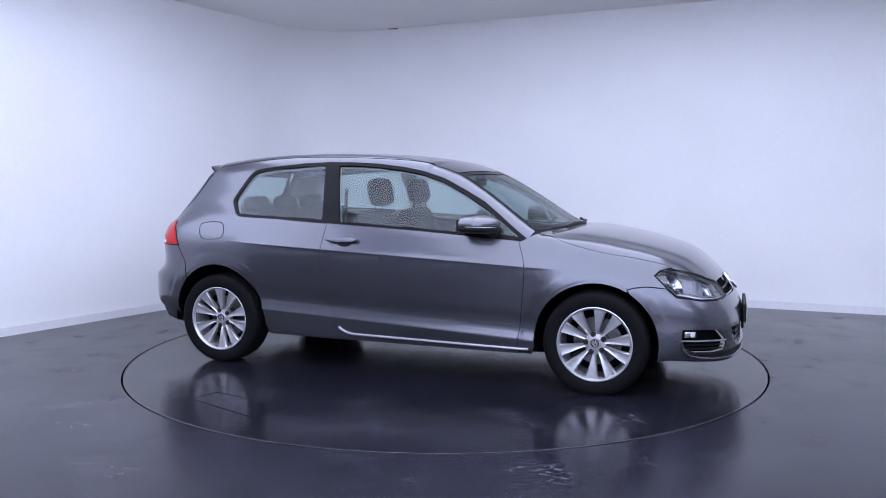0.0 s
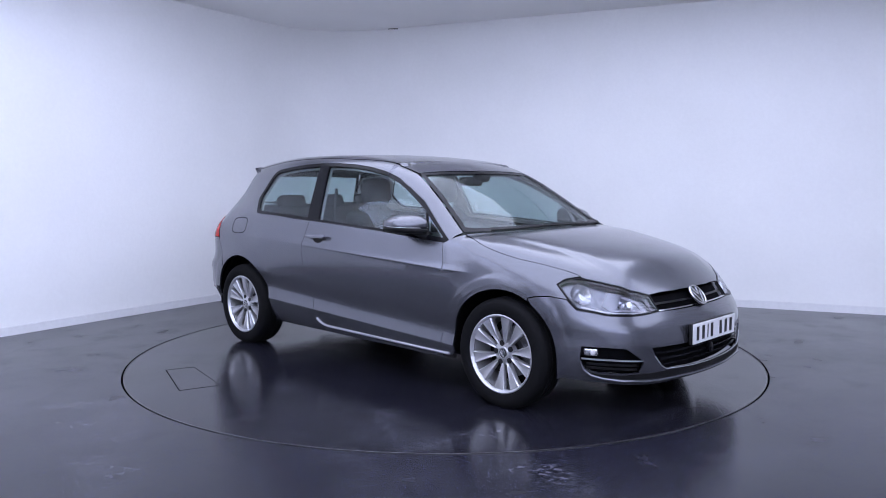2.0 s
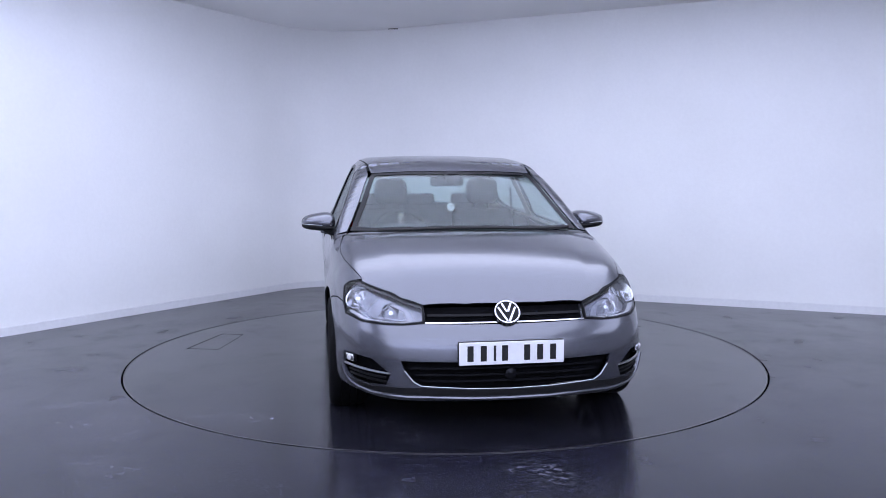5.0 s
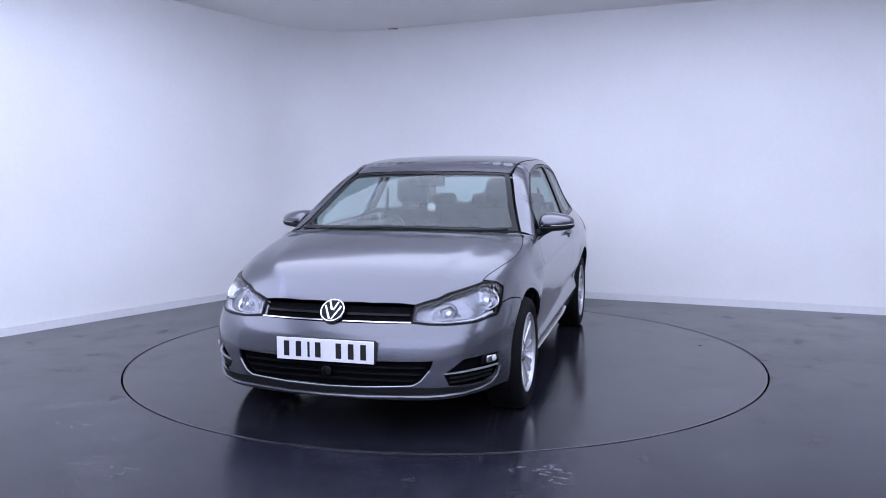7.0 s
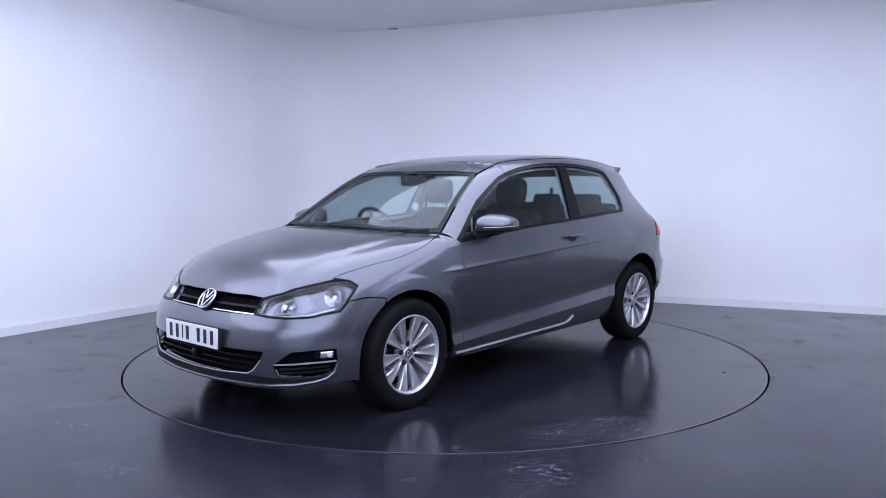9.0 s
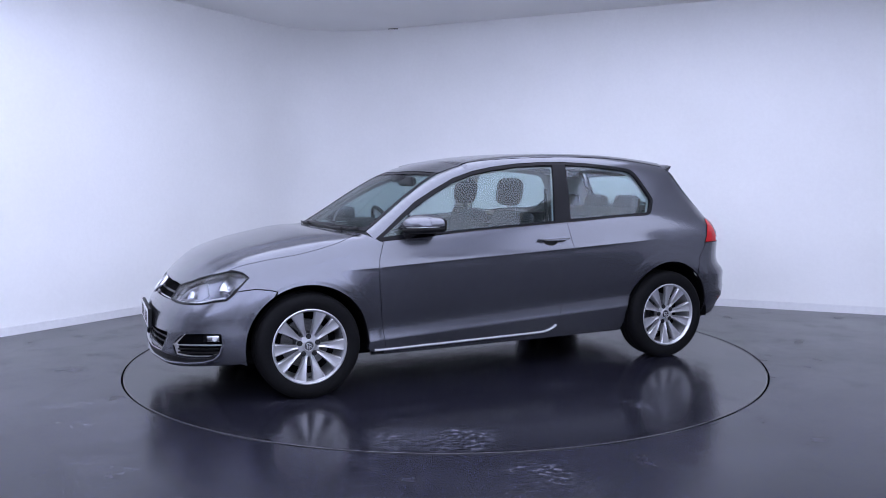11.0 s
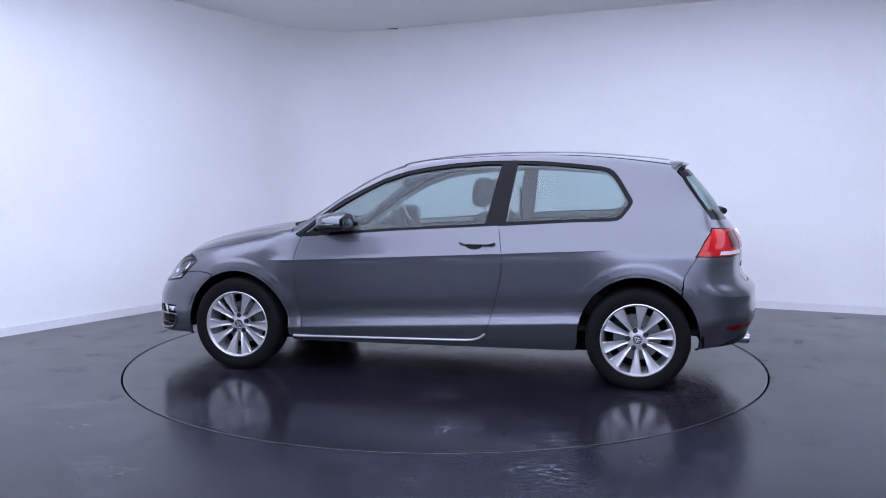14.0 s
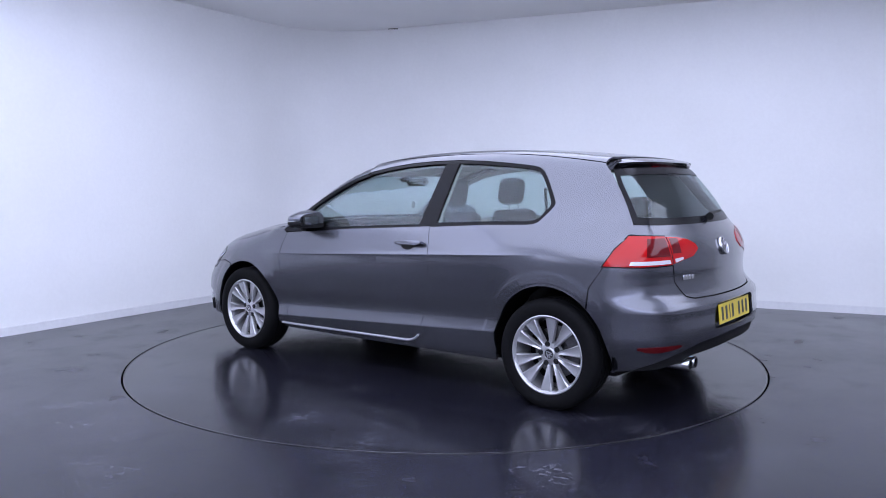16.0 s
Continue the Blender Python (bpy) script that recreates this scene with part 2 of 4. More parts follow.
# Four boxes added outside the view to brighten walls, ceiling and car.
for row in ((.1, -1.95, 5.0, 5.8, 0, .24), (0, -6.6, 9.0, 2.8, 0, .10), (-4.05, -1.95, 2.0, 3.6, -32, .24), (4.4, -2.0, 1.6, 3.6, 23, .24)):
    added_light_box(*row)


def added_wall_light():
    """An unseen long soft light added high on the wall behind the camera."""
    t = thing("added_wall_light", "unseen long white softbox added high on the wall behind the camera", "softbox")
    t.matrix_basis = pose(.2, -8.58, 2.45)
    rim = bmesh.new()
    for dx, dz, w, h in ((0, .51, 12.06, .04), (0, -.51, 12.06, .04), (6.01, 0, .04, .98), (-6.01, 0, .04, .98)):
        block((w, .10, h), .008, 1, pose(dx, .05, dz), rim)
    part("frame", rim, SKIRT, t)
    part("diffuser", block((12.0, .012, .98), 0, 1, pose(0, .06, 0)), LAMP, t, "glowing white diffuser", False)


added_wall_light()

# ---- the turntable
turntable = thing("turntable", "round dark speckled vinyl turntable flush with the floor", "turntable")
part("deck", lathe([(0, 0), (RADIUS - .9, 0), (RADIUS - .004, 0), (RADIUS, -.004), (RADIUS, -.045), (0, -.045)], 160), DECK, turntable, "", False)
part("edge_trim", lathe([(RADIUS - .007, .0005), (RADIUS - .007, .0015), (RADIUS - .001, .0015), (RADIUS - .001, .0005)], 160), STEEL, turntable, "thin worn metal edge strip")
crack = bmesh.new()
block((.13, .006, .010), .002, 1, pose(-.60, 3.552, HIGH - .006, 0, 4, -23), crack)
structure("ceiling_crack", crack, GAP, "short dark crack where wall meets ceiling", "crack")


# ---- body surface of the car: x ahead, y to its left, z up, from the middle between the axles
WHEELBASE, HUB_Z = 2.637, 0.308
AX = WHEELBASE / 2


def smooth_table(rows, n=2000):
    """A table of x, y made into an evenly spaced, gently rounded one."""
    xs, ys = np.array([r[0] for r in rows], float), np.array([r[1] for r in rows], float)
    slope = np.gradient(ys, xs)
    x = np.linspace(xs[0], xs[-1], n)
    i = np.clip(np.searchsorted(xs, x) - 1, 0, len(xs) - 2)
    h = xs[i + 1] - xs[i]
    t = (x - xs[i]) / h
    y = ((2 * t**3 - 3 * t**2 + 1) * ys[i] + (t**3 - 2 * t**2 + t) * h * slope[i]
         + (-2 * t**3 + 3 * t**2) * ys[i + 1] + (t**3 - t**2) * h * slope[i + 1])
    return x, y


PLAN = smooth_table([(-2.3, .76), (-2.0, .815), (-1.7, .856), (-1.45, .872), (-1.2, .880), (-.8, .886), (-.3, .886), (.2, .886), (.7, .886), (1.1, .882), (1.4, .874), (1.65, .850), (1.85, .818), (2.05, .772), (2.3, .70)])
SECTION_Z = (.05, .12, .2, .255, .295, .336, .347, .353, .363, .41, .55, .68, .76, .797, .803, .807, .815, .85, .90, .95, .975, 1.0, 1.1, 1.2, 1.3, 1.38, 1.45, 1.6)
DOOR_IN = (-.2, -.13, -.078, -.055, -.043, -.0315, -.029, -.0288, -.0320, -.043, -.021, -.0045, .0010, .0022, .0030, .0010, -.0024, -.014, -.030, -.046, -.055, -.066, -.108, -.153, -.200, -.243, -.290, -.42)
WING_IN = (-.2, -.13, -.078, -.045, -.024, -.010, -.0075, -.007, -.0065, -.005, .001, -.001, -.0065, -.0108, -.0117, -.0123, -.0134, -.019, -.030, -.0445, -.053, -.065, -.108, -.153, -.200, -.243, -.290, -.42)
SECTION = smooth_table(list(zip(SECTION_Z, DOOR_IN)))
SECTION_WING = smooth_table(list(zip(SECTION_Z, WING_IN)))
TOP = smooth_table([(-2.3, 1.26), (-1.9, 1.345), (-1.6, 1.404), (-1.3, 1.441), (-1.0, 1.466), (-.7, 1.475), (-.4, 1.472), (-.1, 1.455), (.1, 1.430), (.3, 1.388), (.46, 1.328), (.66, 1.218), (.86, 1.092), (1.0, 1.005), (1.07, .968), (1.15, .965), (1.27, .954), (1.48, .918), (1.69, .869), (1.8, .832), (1.9, .786), (2.0, .720), (2.06, .668), (2.12, .60), (2.3, .38)])
FRONT = smooth_table([(.0, 1.89), (.12, 2.03), (.165, 2.095), (.183, 2.122), (.20, 2.132), (.216, 2.138), (.265, 2.147), (.36, 2.151), (.45, 2.158), (.495, 2.157), (.515, 2.152), (.575, 2.120), (.63, 2.090), (.68, 2.068), (.72, 2.04), (.8, 1.99), (1.5, 1.6)])
REAR = smooth_table([(.0, 1.93), (.18, 2.01), (.22, 2.04), (.36, 2.060), (.408, 2.084), (.425, 2.088), (.55, 2.084), (.60, 2.079), (.632, 2.045), (.66, 2.016), (.70, 1.999), (.75, 1.996), (.81, 1.999), (.885, 1.989), (.96, 1.950), (1.01, 1.908), (1.15, 1.823), (1.37, 1.640), (1.5, 1.53)])


def smax(a, b, k):
    h = np.maximum(k - np.abs(a - b), 0) / k
    return np.maximum(a, b) + h * h * k / 4


def step01(x, a, b):
    t = np.clip((x - a) / (b - a), 0, 1)
    return t * t * (3 - 2 * t)


def body(P):
    """Below nought inside the car's skin, above it outside."""
    x, y, z = P[..., 0], np.abs(P[..., 1]), P[..., 2]
    lifted = z + .0486 * (x + .05)
    wing = np.maximum(step01(x, -.98, -1.30), step01(x, .92, 1.15))
    wide = np.interp(x, *PLAN) + (1 - wing) * np.interp(lifted, *SECTION) + wing * np.interp(lifted, *SECTION_WING)
    wide = wide - .095 * np.maximum(-.4 - x, 0) ** 2 * step01(lifted, .73, 1.14)
    for ax, top in ((AX, .365), (-AX, .385)):
        r = np.hypot(x - ax, (z - HUB_Z) * .368 / top)
        wide = wide + .002 * (step01(r, .456, .428) - .8 * step01(r, .392, .372)) * step01(z, .2, .3)
    wide = wide + .015 * np.exp(-((x + 1.42) / .40) ** 2 - ((z - .60) / .15) ** 2) + .011 * np.exp(-((x - 1.30) / .33) ** 2 - ((z - .60) / .14) ** 2)
    wide = wide - .07 * step01(x, 1.55, 2.0) * step01(z, .42, .18)
    wide = wide - .055 * step01(x, .85, 1.65) * step01(z, .45, .95) - .03 * step01(x, 1.45, 1.85) * step01(z, .30, .48)
    side = y - wide
    bow = np.where(x > .2, .20, .04) * y * y
    crown = np.interp(x, [-2, -1, .2, .9, 1.2, 2.1], [.05, .05, .06, .03, .03, .06])
    t = np.interp(x + bow, *TOP) - crown * y * y - .12 * y**6 * step01(x, .95, 1.15)
    t = t + .007 * step01(np.interp(x, [1.0, 2.0], [.66, .46]) - y, -.04, .04) * step01(x, 1.02, 1.25) * step01(x, 2.0, 1.8)
    slope = (np.interp(x + bow + .02, *TOP) - np.interp(x + bow - .02, *TOP)) / .04
    top = (z - t) / np.sqrt(1 + slope * slope)
    front = x - (np.interp(z, *FRONT) - .15 * y * y - .34 * y**4)
    back = -x - (np.interp(z, *REAR) - .195 * y * y - .07 * y**4)
    back = back / np.sqrt(1 + np.where((z > .95) & (x < 0), .7, 0))
    k_top = np.interp(x, [-1.7, -.2, .5, 1.0, 1.4, 1.9], [.10, .09, .06, .05, .10, .12])
    f = smax(side, top, k_top)
    f = smax(f, front, .17)
    f = smax(f, back, np.interp(z, [.5, .9, 1.1, 1.4], [.2, .14, .08, .05]))
    return smax(f, .16 + .03 * np.abs(x) / 2 - z, .03)


def normals(P, e=.003):
    n = np.stack([body(P + d) - body(P - d) for d in np.eye(3) * e], -1)
    return n / (np.linalg.norm(n, axis=-1, keepdims=True) + 1e-12)


def cast(o, d, far):
    """Where rays from inside meet the skin."""
    lo, hi = np.zeros(len(o)), np.full(len(o), float(far))
    for _ in range(30):
        m = (lo + hi) / 2
        inside = body(o + m[:, None] * d) < 0
        lo, hi = np.where(inside, m, lo), np.where(inside, hi, m)
    return o + lo[:, None] * d


def rays(kind, uv):
    u, v, z = uv[:, 0], uv[:, 1], np.zeros(len(uv))
    if kind == "side":
        return np.stack([u, z, v], 1), np.tile((0., 1., 0.), (len(uv), 1)), 1.2
    if kind == "top":
        return np.stack([u, v, z + .5], 1), np.tile((0., 0., 1.), (len(uv), 1)), 1.3
    if kind == "front":
        return np.stack([z + 1.25, z, v], 1), np.stack([np.cos(u), np.sin(u), z], 1), 1.5
    return np.stack([z - 1.2, z, v], 1), np.stack([-np.cos(u), np.sin(u), z], 1), 1.5


def uv_of(kind, P):
    x, y, z = P[..., 0], P[..., 1], P[..., 2]
    return np.stack({"side": (x, z), "top": (x, y), "front": (np.arctan2(y, x - 1.25), z), "rear": (np.arctan2(y, -1.2 - x), z)}[kind], -1)


def inside(poly, q):
    """Which of the points q lie inside the outline."""
    x, y = q[:, 0], q[:, 1]
    res = np.zeros(len(q), bool)
    for (ax, ay), (bx, by) in zip(poly, np.roll(poly, -1, 0)):
        cross = ((ay > y) != (by > y))
        res ^= cross & (x < (bx - ax) * (y - ay) / (by - ay + 1e-15) + ax)
    return res


def spaced(poly, step, closed=True):
    """The outline with points no further apart than step."""
    out = []
    poly = np.asarray(poly, float)
    ends = np.roll(poly, -1, 0) if closed else poly[1:]
    for a, b in zip(poly, ends):
        n = max(1, int(math.ceil(np.linalg.norm(b - a) / step)))
        out += [a + (b - a) * i / n for i in range(n)]
    if not closed:
        out.append(poly[-1])
    return np.array(out)


def rounded(points, rounds=2):
    """Corners cut to a gentle curve."""
    p = np.asarray(points, float)
    for _ in range(rounds):
        q = np.roll(p, -1, 0)
        p = np.stack([.75 * p + .25 * q, .25 * p + .75 * q], 1).reshape(-1, 2)
    return p


def edge_gap(q, poly):
    d = np.full(len(q), 9.)
    for a, b in zip(poly, np.roll(poly, -1, 0)):
        v = b - a
        t = np.clip(((q - a) @ v) / (v @ v + 1e-15), 0, 1)
        d = np.minimum(d, np.linalg.norm(q - a - t[:, None] * v, axis=1))
    return d


CREASES = (.792, .799, .803, .807, .815, .326, .337, .347, .353, .362, .374)


def patch(name, kind, outline, mat, parent, holes=(), label="", step=.03, thick=.012, sink=0.0, mirror=False, creases=True):
    """A panel of the car's skin: an outline seen along one way, laid on the body surface, with thickness."""
    from mathutils.geometry import delaunay_2d_cdt
    loops = [spaced(outline, step * .7)] + [spaced(h, step * .7) for h in holes]
    lo, hi = loops[0].min(0), loops[0].max(0)
    gx, gy = np.meshgrid(np.arange(lo[0] + step / 2, hi[0], step), np.arange(lo[1] + step / 2, hi[1], step))
    gx[1::2] += step / 2
    grid = np.stack([gx.ravel(), gy.ravel()], 1)
    rows = []
    if kind == "side" and creases:
        for c in CREASES:
            x = np.arange(lo[0] + .004, hi[0], step * .6)
            rows.append(np.stack([x, c - .0486 * (x + .05)], 1))
        near = np.min([np.abs(grid[:, 1] + .0486 * (grid[:, 0] + .05) - c) for c in CREASES], 0)
        grid = grid[near > step * .35]
        for ax, top in ((AX, .365), (-AX, .385)):
            turn = np.radians(np.arange(-20, 200, 2.5))
            around = np.hypot(grid[:, 0] - ax, (grid[:, 1] - HUB_Z) * .368 / top)
            grid = grid[(around < .376) | (around > .472)]
            for r in (.385, .396, .407, .416, .425, .434, .443, .452, .462):
                rows.append(np.stack([ax + r * np.cos(turn), HUB_Z + r * top / .368 * np.sin(turn)], 1))
        grid = np.concatenate([grid] + rows)
    ok = inside(loops[0], grid)
    for h in loops[1:]:
        ok &= ~inside(h, grid)
    grid = grid[ok]
    for l in loops:
        grid = grid[edge_gap(grid, l) > step * .22] if len(grid) else grid
    pts, edges = [], []
    for l in loops:
        n = len(pts)
        pts += list(l)
        edges += [(n + i, n + (i + 1) % len(l)) for i in range(len(l))]
    rim = len(pts)
    pts += list(grid)
    verts, _, faces, *_ = delaunay_2d_cdt([Vector(p) for p in pts], edges, [], 0, 1e-6)
    uv = np.array([tuple(v) for v in verts])
    tri = np.array([f for f in faces if len(f) == 3])
    mid = uv[tri].mean(1)
    keep = inside(loops[0], mid)
    for h in loops[1:]:
        keep &= ~inside(h, mid)
    tri = tri[keep]
    o, d, far = rays(kind, uv)
    P = cast(o, d, far)
    N = normals(P)
    P = P - N * sink
    Q = P - N * thick
    a, b, c = P[tri[:, 0]], P[tri[:, 1]], P[tri[:, 2]]
    flip = (np.einsum("ij,ij->i", np.cross(b - a, c - a), N[tri[:, 0]]) < 0)
    tri[flip] = tri[flip][:, ::-1]
    count = {}
    for f in tri:
        for i in range(3):
            e = (f[i], f[(i + 1) % 3])
            count[e] = 1
    rim_edges = [e for e in count if (e[1], e[0]) not in count]
    n = len(P)
    V = [P, Q]
    F = [tri, tri[:, ::-1] + n]
    NN = [N, -N]
    if rim_edges:
        e = np.array(rim_edges)
        k = 2 * n + 4 * np.arange(len(e))[:, None]
        V.append(np.stack([P[e[:, 0]], P[e[:, 1]], Q[e[:, 1]], Q[e[:, 0]]], 1).reshape(-1, 3))
        w = np.cross(P[e[:, 1]] - P[e[:, 0]], N[e[:, 0]])
        w /= np.linalg.norm(w, axis=1, keepdims=True) + 1e-12
        NN.append(np.repeat(w, 4, 0))
        quad = np.concatenate([k + 1, k, k + 3, k + 2], 1)
    V, NN = np.concatenate(V), np.concatenate(NN)
    faces = [tuple(f) for g in F for f in g] + [tuple(f) for f in quad]
    if mirror:
        V, NN = V * (1, -1, 1), NN * (1, -1, 1)
        faces = [f[::-1] for f in faces]
    me = bpy.data.meshes.new(name)
    me.from_pydata(V.tolist(), [], [tuple(int(i) for i in f) for f in faces])
    me.materials.append(mat)
    me.shade_smooth()
    me.normals_split_custom_set_from_vertices([tuple(v) for v in NN])
    me.update()
    return part(name, me, None, parent, label)


def on(kind, uv):
    """Places on the skin for points seen along one way."""
    o, d, far = rays(kind, np.asarray(uv, float))
    return cast(o, d, far)


def seen(kind, P):
    """The same places as seen along another way."""
    return [tuple(q) for q in uv_of(kind, np.asarray(P, float))]


car = thing("car", "grey metallic three-door hatchback standing on the turntable", "car")

# outlines in side view (x, z) and top view (x, y)
HOOD_EDGE = [(.955, .735), (1.02, .762), (1.09, .782), (1.18, .792), (1.35, .784), (1.51, .757), (1.67, .717), (1.735, .697)]
DLO_TOP = [(.905, .920), (.831, .972), (.709, 1.066), (.603, 1.144), (.458, 1.222), (.312, 1.292), (.164, 1.338), (.016, 1.366), (-.17, 1.389), (-.357, 1.400), (-.543, 1.403), (-.729, 1.396), (-.914, 1.381), (-1.07, 1.364), (-1.13, 1.352), (-1.165, 1.330), (-1.20, 1.285), (-1.245, 1.210), (-1.279, 1.150), (-1.277, 1.128), (-1.255, 1.095), (-1.215, 1.045), (-1.19, 1.030), (-1.15, 1.024)]
DLO_LOW = [(-.888, 1.016), (-.475, .996), (-.163, .979), (.199, .958), (.522, .935), (.736, .919), (.86, .910)]
GAP_FRONT = [(.853, .902), (.886, .812), (.898, .740), (.892, .632), (.876, .487), (.852, .300)]
GAP_REAR = [(-.466, .990), (-.482, .882), (-.497, .792), (-.484, .666), (-.449, .521), (-.396, .339), (-.37, .300), (-.33, .280), (-.28, .273)]
SILL = [(.019, .266), (.845, .253)]
ROOF_SEAM = [(.36, .560), (.20, .573), (0, .585), (-.3, .592), (-.7, .590), (-1.1, .572), (-1.42, .545), (-1.50, .535)]
PILLAR = [(.93, .735), (.80, .690), (.66, .645), (.50, .600), (.38, .565)]


def shrink(poly, g):
    """The outline moved inward by g."""
    p = np.asarray(poly, float)
    area = np.sum(p[:, 0] * np.roll(p[:, 1], -1) - np.roll(p[:, 0], -1) * p[:, 1])
    a, b = p - np.roll(p, 1, 0), np.roll(p, -1, 0) - p
    a, b = a / (np.linalg.norm(a, axis=1, keepdims=True) + 1e-12), b / (np.linalg.norm(b, axis=1, keepdims=True) + 1e-12)
    n = np.stack([-(a + b)[:, 1], (a + b)[:, 0]], 1) * (1 if area > 0 else -1)
    n /= np.linalg.norm(n, axis=1, keepdims=True) + 1e-12
    k = 1 / np.maximum(.5, np.sqrt(np.maximum(0, (1 + np.sum(a * b, 1)) / 2)))
    return p + n * g * k[:, None]



def curve(points, n=28):
    """A smooth line y(x) through points, in their order."""
    x, y = smooth_table(sorted(points), n)
    line = list(zip(x, y))
    return line if points[0][0] < points[-1][0] else line[::-1]


HOOD_EDGE, ROOF_SEAM, PILLAR = curve(HOOD_EDGE), curve(ROOF_SEAM, 40), curve(PILLAR, 22)
hood_edge_side = [(x, z - .001) for x, z in seen("side", on("top", HOOD_EDGE))]
seam_side = [(x, z - .002) for x, z in seen("side", on("top", ROOF_SEAM))]
pillar_side = [(x, z - .002) for x, z in seen("side", on("top", PILLAR))]
DOOR_HOLE = DLO_TOP + DLO_LOW[:1] + GAP_REAR + SILL + GAP_FRONT[::-1]
FENDER = GAP_FRONT[::-1] + [(.905, .928), hood_edge_side[0]] + hood_edge_side[1:] + [(1.715, .760), (1.682, .752), (1.652, .724), (1.720, .650), (1.617, .661), (1.54, .653), (1.500, .642)] + [(AX + .368 * math.cos(radians(a)), HUB_Z + .365 * math.sin(radians(a))) for a in range(60, 191, 8)] + [(.93, .235), (.852, .235)]
C_EDGE = [(-1.525, 1.345), (-1.54, 1.332), (-1.592, 1.262), (-1.674, 1.140), (-1.738, 1.045), (-1.754, 1.000), (-1.746, .985), (-1.702, .915), (-1.655, .8305), (-1.640, .799), (-1.5785, .706)]
ARCH_R = [(-AX + .366 * math.cos(radians(a)), HUB_Z + .388 * math.sin(radians(a))) for a in range(132, -12, -8)]
BODY_SIDE = pillar_side + seam_side[1:] + C_EDGE + ARCH_R + [(-.94, .215), (.855, .215), (.852, .235), (.858, .300)] + [(x + .006, z) for x, z in GAP_FRONT[::-1][1:]] + [(.912, .926)]

for mirror in (False, True):
    side = -1 if mirror else 1
    patch("front_fender", "side", shrink(FENDER, .0008), PAINT, car, mirror=mirror)
    patch("body_side", "side", BODY_SIDE, PAINT, car, [DOOR_HOLE], mirror=mirror)
    door = patch("door", "side", shrink(GAP_FRONT + SILL[::-1] + GAP_REAR[::-1] + DLO_LOW[1:], .0032), PAINT, car, mirror=mirror)
    # Added black sheet behind the panels, its colour giving the seams their shade.
    patch("seam_shade_sheet", "side", [(.94, .925), (.94, .245), (-.56, .235), (-.56, .975)], GAP, car, mirror=mirror, sink=.016, thick=.004, step=.05, creases=False)
    # window surround and panes
    dlo = np.array(DLO_TOP + DLO_LOW)
    pane_f = [(.690, .938), (.648, 1.085), (.458, 1.196), (.312, 1.268), (.164, 1.316), (.016, 1.344), (-.17, 1.368), (-.360, 1.380), (-.458, 1.380), (-.376, 1.006), (-.163, .995), (.199, .974), (.522, .951)]
    pane_q = [(-.560, 1.383), (-.729, 1.376), (-.914, 1.361), (-1.07, 1.345), (-1.125, 1.332), (-1.155, 1.308), (-1.19, 1.26), (-1.25, 1.155), (-1.25, 1.130), (-1.205, 1.065), (-1.16, 1.046), (-.888, 1.037), (-.506, 1.018)]
    corner_pane = [(.660, 1.075), (.704, .948), (.845, .935), (.80, .972)]
    patch("window_surround", "side", shrink(dlo, .002), GLOSS_BLACK, car, [pane_f, pane_q, corner_pane], mirror=mirror, sink=.003, thick=.02, label="black window surround")
    patch("side_window", "side", shrink(pane_f, -.006), GLASS, car, mirror=mirror, sink=.010, thick=.004, step=.05, creases=False, label="tinted door window").visible_shadow = False
    patch("quarter_window", "side", shrink(pane_q, -.006), GLASS, car, mirror=mirror, sink=.008, thick=.004, step=.05, creases=False, label="tinted rear side window").visible_shadow = False
    patch("corner_window", "side", shrink(corner_pane, -.006), GLASS, car, mirror=mirror, sink=.008, thick=.004, step=.05, creases=False).visible_shadow = False
    # door lining, light pillar trims, handle
    patch("door_card", "side", shrink(GAP_FRONT + SILL[::-1] + GAP_REAR[::-1] + DLO_LOW[1:], .03), TRIM, car, mirror=mirror, sink=.05, thick=.01, step=.06, creases=False)
    patch("side_lining", "side", [(-.53, .99), (-1.15, 1.02), (-1.70, 1.02), (-1.70, .78), (-.98, .74), (-.86, .60), (-.82, .40), (-.56, .40)], TRIM, car, mirror=mirror, sink=.05, thick=.01, step=.06, creases=False)
    patch("pillar_trim", "side", shrink(dlo, -.012), LINER, car, [shrink(pane_f, .004), shrink(pane_q, .004), corner_pane], mirror=mirror, sink=.034, thick=.008, step=.05, creases=False, label="pale grey pillar trim")
    patch("rear_pillar_trim", "side", [(-1.16, 1.35), (-1.50, 1.32), (-1.72, 1.06), (-1.16, 1.03), (-1.25, 1.09), (-1.29, 1.14)], LINER, car, mirror=mirror, sink=.045, thick=.008, step=.05, creases=False)


def sym(kind, half):
    """A whole outline from its left half, which runs from the middle to the middle."""
    other = [(u, -v) if kind == "top" else (-u, v) for u, v in half[::-1]]
    keep = [q for q in other if not any(abs(q[0] - p[0]) + abs(q[1] - p[1]) < 1e-6 for p in half)]
    return list(half) + keep


def place(kind, u, v, out=0.0, mirror=False):
    """A pose on the skin: z along its normal, x level."""
    p = on(kind, [(u, v)])
    n = normals(p)[0]
    p = p[0] + n * out
    if mirror:
        p, n = p * (1, -1, 1), n * (1, -1, 1)
    z = Vector(n)
    x = Vector((0, 0, 1)).cross(z).normalized()
    return Matrix.Translation(Vector(p)) @ Matrix((x, z.cross(x), z)).transposed().to_4x4()


